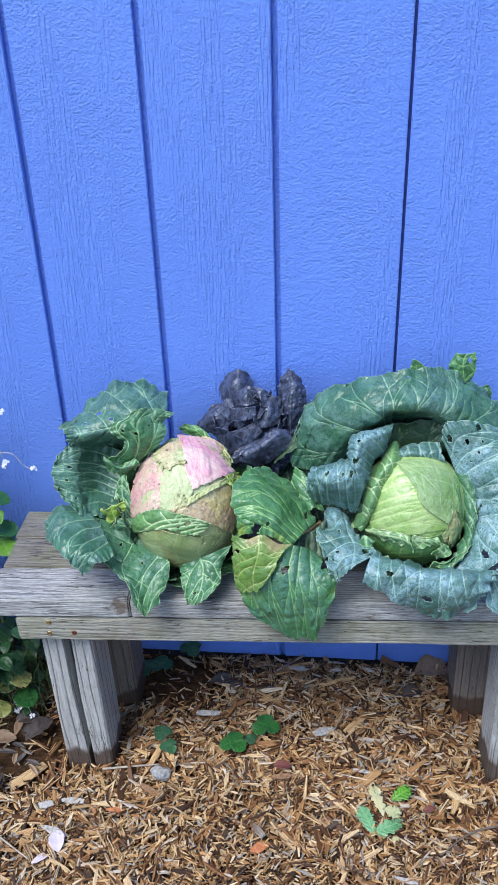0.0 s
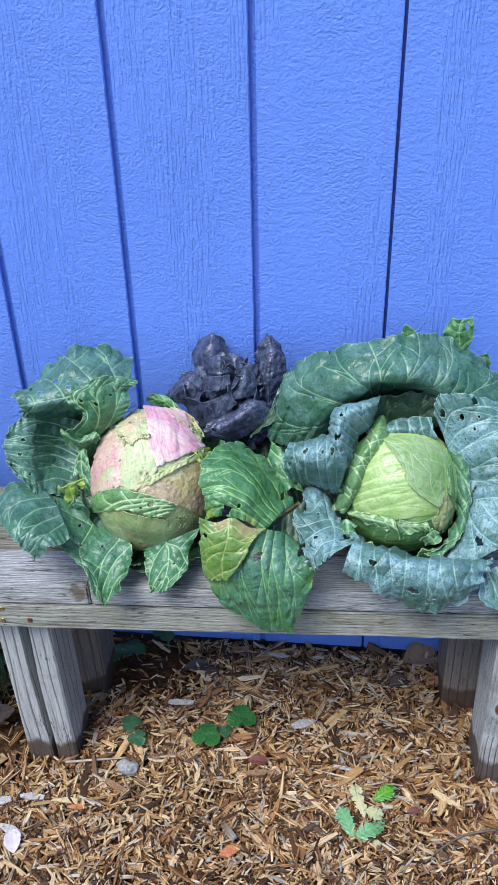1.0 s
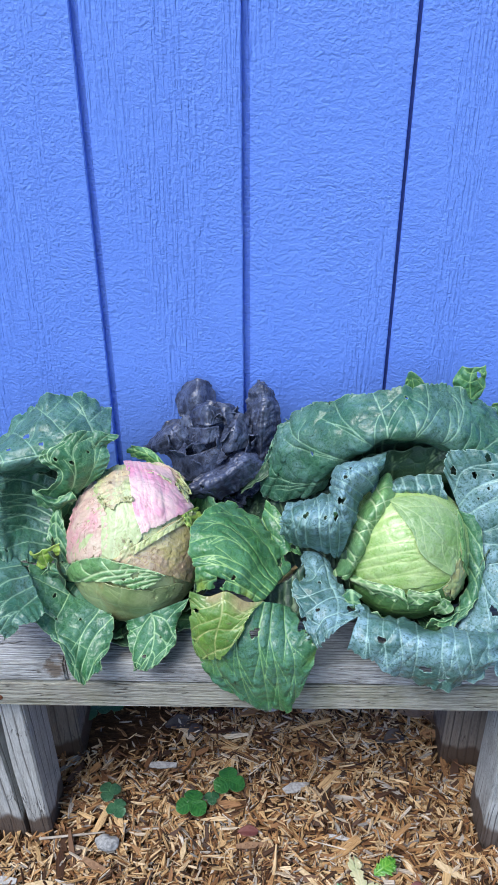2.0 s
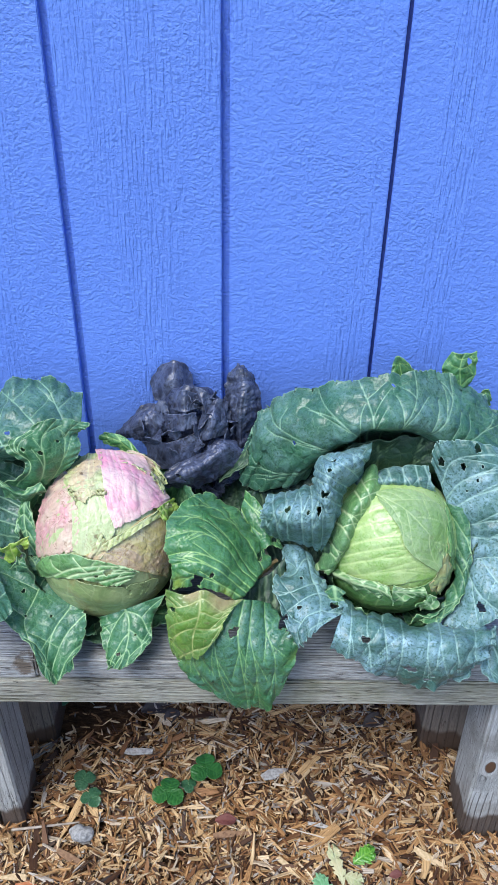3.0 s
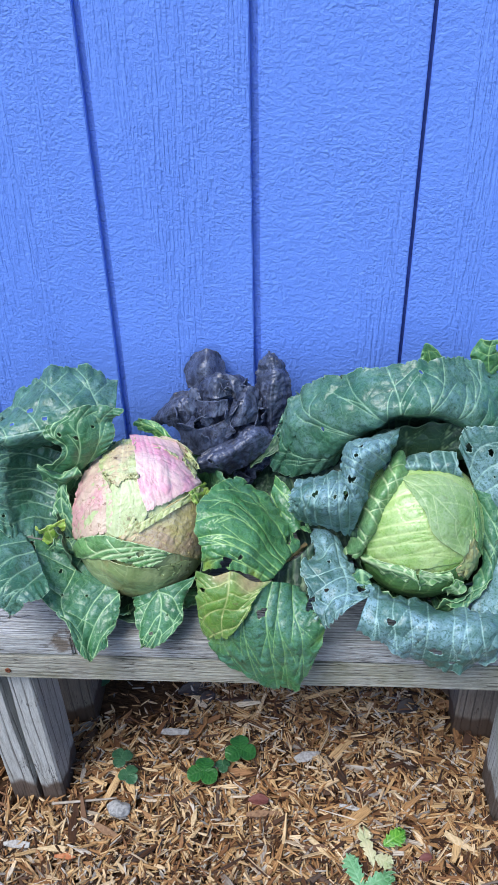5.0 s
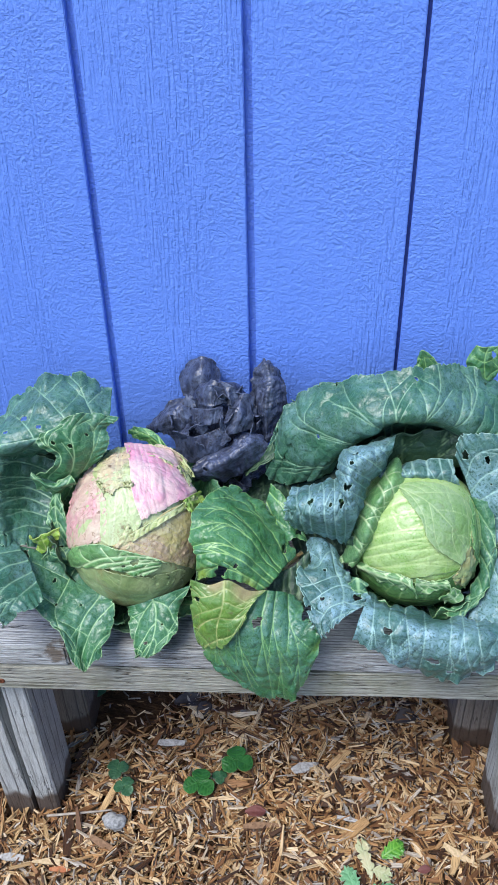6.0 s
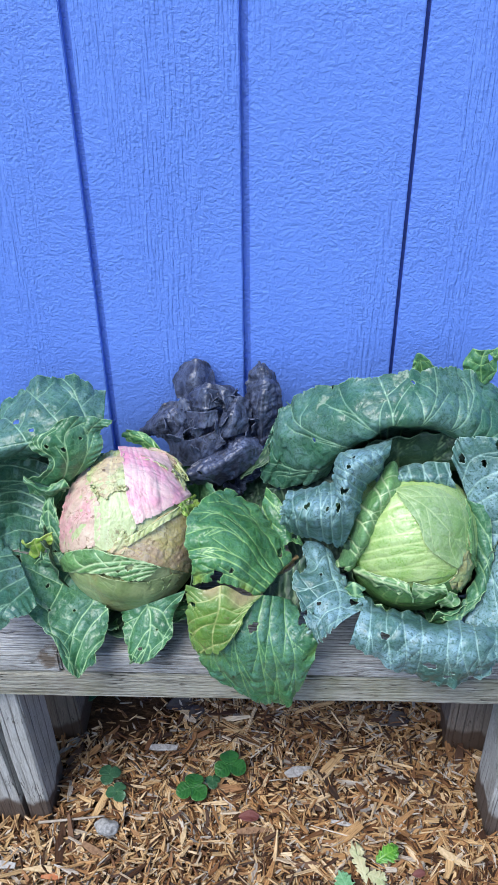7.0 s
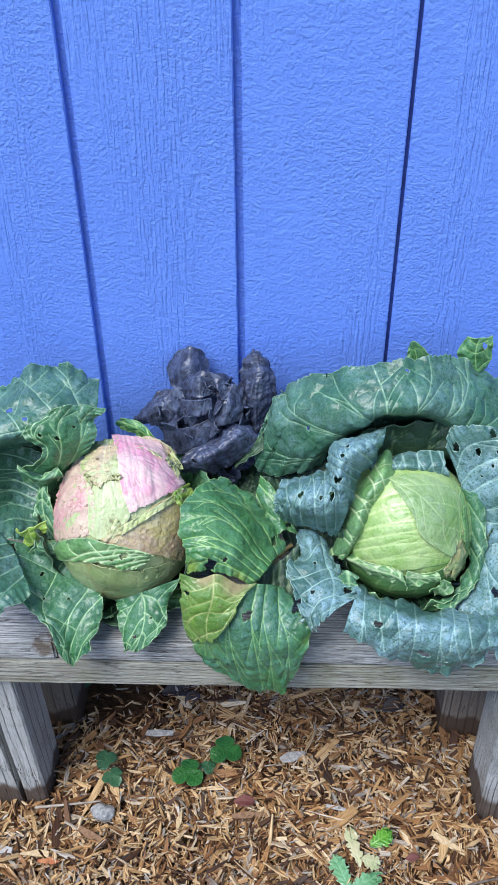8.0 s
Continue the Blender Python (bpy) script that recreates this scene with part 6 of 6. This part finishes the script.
tagged(part("twig", tube([(0.42, 1.02, 0.014), (0.37, 1.005, 0.017), (0.335, 0.985, 0.015), (0.3, 0.955, 0.011)], 0.0022, 0.0012), twig_mat, None, "", True), "thin dark bent twig lying on wood chips", "twig")
tagged(part("twig", tube([(-0.47, 0.93, 0.012), (-0.43, 0.905, 0.016), (-0.4, 0.89, 0.012)], 0.002, 0.0013), pale_twig, None, "", True), "bleached pale twig lying on wood chips", "twig")
tagged(part("twig", tube([(-0.32, 1.082, 0.012), (-0.26, 1.09, 0.016), (-0.215, 1.1, 0.013)], 0.0025, 0.0015), pale_twig, None, "", True), "splintered pale stick beside a bench post", "twig")


# ---- wood chips ----
def sliver(g, verts, faces, uvs, x, y, z, ln, wd, th, yaw, pitch, roll):
    """One split chip: three uneven sections, pointed or broken at the ends."""
    m = Euler((roll, pitch, yaw)).to_matrix()
    i0 = len(verts)
    bend = g.uniform(-0.12, 0.12) * ln
    for f, k in ((-0.5, g.uniform(0.15, 0.9)), (g.uniform(-0.15, 0.15), 1.0), (0.5, g.uniform(0.1, 0.8))):
        o = bend * (0.25 - f * f)
        s = g.uniform(-0.2, 0.2) * wd
        for a, b in ((-0.5, -0.5), (0.5, -0.5), (0.5, 0.5), (-0.5, 0.5)):
            q = m @ Vector((f * ln + a * s, a * wd * k + o, b * th * (0.5 + 0.5 * k)))
            verts.append((x + q.x, y + q.y, z + q.z))
            uvs.append((f * ln * 20, (a * wd + b * th) * 20))
    for j in (0, 4):
        for k in range(4):
            faces.append((i0 + j + k, i0 + j + (k + 1) % 4, i0 + j + 4 + (k + 1) % 4, i0 + j + 4 + k))
    faces.append((i0 + 3, i0 + 2, i0 + 1, i0))
    faces.append((i0 + 8, i0 + 9, i0 + 10, i0 + 11))


def clear(x, y):
    """No chip inside a post or the wall."""
    c, s = math.cos(radians(2)), math.sin(radians(2))
    u, v = c * (x - 0.045) + s * (y - 1.093), -s * (x - 0.045) + c * (y - 1.093)
    for a, b in ((-0.437, 0.0195), (0.355, 0.0195), (-0.415, 0.169), (0.312, 0.169)):
        if a - 0.008 < u < a + 0.097 and b - 0.008 < v < b + 0.097:
            return False
    return y < 1.393


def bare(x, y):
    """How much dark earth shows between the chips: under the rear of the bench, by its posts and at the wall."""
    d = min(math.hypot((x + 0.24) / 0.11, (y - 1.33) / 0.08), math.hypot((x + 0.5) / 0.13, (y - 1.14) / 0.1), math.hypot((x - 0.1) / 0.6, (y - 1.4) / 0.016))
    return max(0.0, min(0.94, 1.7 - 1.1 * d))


def chips_mesh():
    g = random.Random(21)
    verts, faces, uvs = [], [], []
    for i in range(17000):
        x, y = g.uniform(-0.6, 0.66), g.uniform(0.74, 1.395)
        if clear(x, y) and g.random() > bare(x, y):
            ln = g.uniform(0.006, 0.02)
            sliver(g, verts, faces, uvs, x, y, bed_height(x, y) + g.uniform(0.004, 0.0185), ln, ln * g.uniform(0.1, 0.3), 0.001, g.uniform(0, 6.28), g.gauss(0, 0.25), g.gauss(0, 0.5))
    for count, x0, x1, y0, y1 in ((23000, -0.62, 0.68, 0.72, 1.395), (13000, -2.6, 2.7, -1.8, 1.395)):
        for i in range(count):
            x, y = g.uniform(x0, x1), g.uniform(y0, y1)
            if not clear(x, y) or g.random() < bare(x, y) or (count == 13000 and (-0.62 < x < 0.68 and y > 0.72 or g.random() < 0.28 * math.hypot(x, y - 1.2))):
                continue
            fine = noise.noise(Vector((x * 5, y * 5, 9))) > 0.12
            ln = min(0.075, g.lognormvariate(-4.15 if fine else -3.75, 0.5)) * (1.0 if count == 23000 else 1.5)
            wd = ln * g.choice((0.05, 0.08, 0.11, 0.15, 0.24)) * g.uniform(0.8, 1.2) + 0.001
            layer = g.random()
            z = bed_height(x, y) - 0.006 + 0.023 * layer
            yaw = 7.0 * noise.noise(Vector((x * 9, y * 9, 4))) + g.gauss(0, 0.75)
            pitch, roll, th = g.gauss(0, 0.22), g.gauss(0, 0.5), g.uniform(0.0012, 0.004)
            if ln > 0.017 and g.random() < 0.22:
                for k in range(g.choice((2, 3, 4))):
                    o = (k - 1) * g.uniform(0.0022, 0.0034)
                    e = g.gauss(0, 0.005)
                    sliver(g, verts, faces, uvs, x - o * math.sin(yaw) + e * math.cos(yaw), y + o * math.cos(yaw) + e * math.sin(yaw), z + g.uniform(-0.001, 0.002), ln * g.uniform(0.6, 1.2), g.uniform(0.0014, 0.0028), 0.0016, yaw + g.gauss(0, 0.07), pitch, roll)
                continue
            sliver(g, verts, faces, uvs, x, y, z, ln, wd, th, yaw, pitch, roll)
    me = bpy.data.meshes.new("wood_chips")
    me.from_pydata(verts, [], faces)
    layer = me.uv_layers.new(name="UVMap")
    loops = np.empty(len(me.loops), int)
    me.loops.foreach_get("vertex_index", loops)
    layer.data.foreach_set("uv", np.array(uvs, np.float32)[loops].ravel())
    me.materials.append(chip_mat)
    return me


tagged(new("wood_chips", chips_mesh()), "tan, brown and greyish split wood chip mulch", "mulch", kind="stuff")

chip_tones = {"bleached grey": ((0.3, 0.28, 0.26), (0.5, 0.48, 0.45)), "pale tan": ((0.5, 0.36, 0.19), (0.66, 0.5, 0.3)), "rusty orange": ((0.42, 0.13, 0.05), (0.5, 0.22, 0.1)), "brown": ((0.2, 0.11, 0.06), (0.3, 0.18, 0.1))}
single = random.Random(77)
for x, y, yaw, ln, wd, tone in ((-0.358, 1.011, 3, 0.042, 0.013, "bleached grey"), (-0.374, 0.947, -18, 0.052, 0.017, "bleached grey"), (-0.405, 1.0, 20, 0.026, 0.015, "bleached grey"), (0.097, 1.203, 25, 0.045, 0.02, "bleached grey"), (-0.14, 1.235, 5, 0.05, 0.013, "bleached grey"), (-0.082, 1.078, 86, 0.038, 0.01, "pale tan"), (0.126, 1.044, -38, 0.055, 0.01, "pale tan"), (0.17, 1.116, -8, 0.036, 0.007, "bleached grey"), (-0.275, 0.998, 4, 0.034, 0.01, "rusty orange"), (-0.3, 1.008, 5, 0.045, 0.011, "pale tan"), (-0.008, 0.943, 20, 0.034, 0.021, "rusty orange"), (0.03, 1.095, 8, 0.058, 0.012, "brown"), (0.04, 1.36, 3, 0.055, 0.011, "bleached grey"), (0.24, 0.905, -12, 0.05, 0.008, "bleached grey"), (-0.22, 1.045, -25, 0.06, 0.012, "brown"), (0.345, 1.07, -30, 0.06, 0.012, "pale tan")):
    v, f, uv = [], [], []
    sliver(single, v, f, uv, x, y, bed_height(x, y) + 0.0165, ln, wd, 0.0042, radians(yaw), 0.05, 0.06)
    bm = bmesh.new()
    vs = [bm.verts.new(q) for q in v]
    for q in f:
        bm.faces.new([vs[i] for i in q])
    bmesh.ops.bevel(bm, geom=bm.edges[:], offset=0.0006, segments=1, affect="EDGES")
    a, b = chip_tones[tone]
    tagged(part("wood_chip", bm, plain(tone + " chip", a, b, 0.75, 220, 0.0012)), "large " + tone + " split wood chip lying on mulch", "wood chip", "single large wood chips")
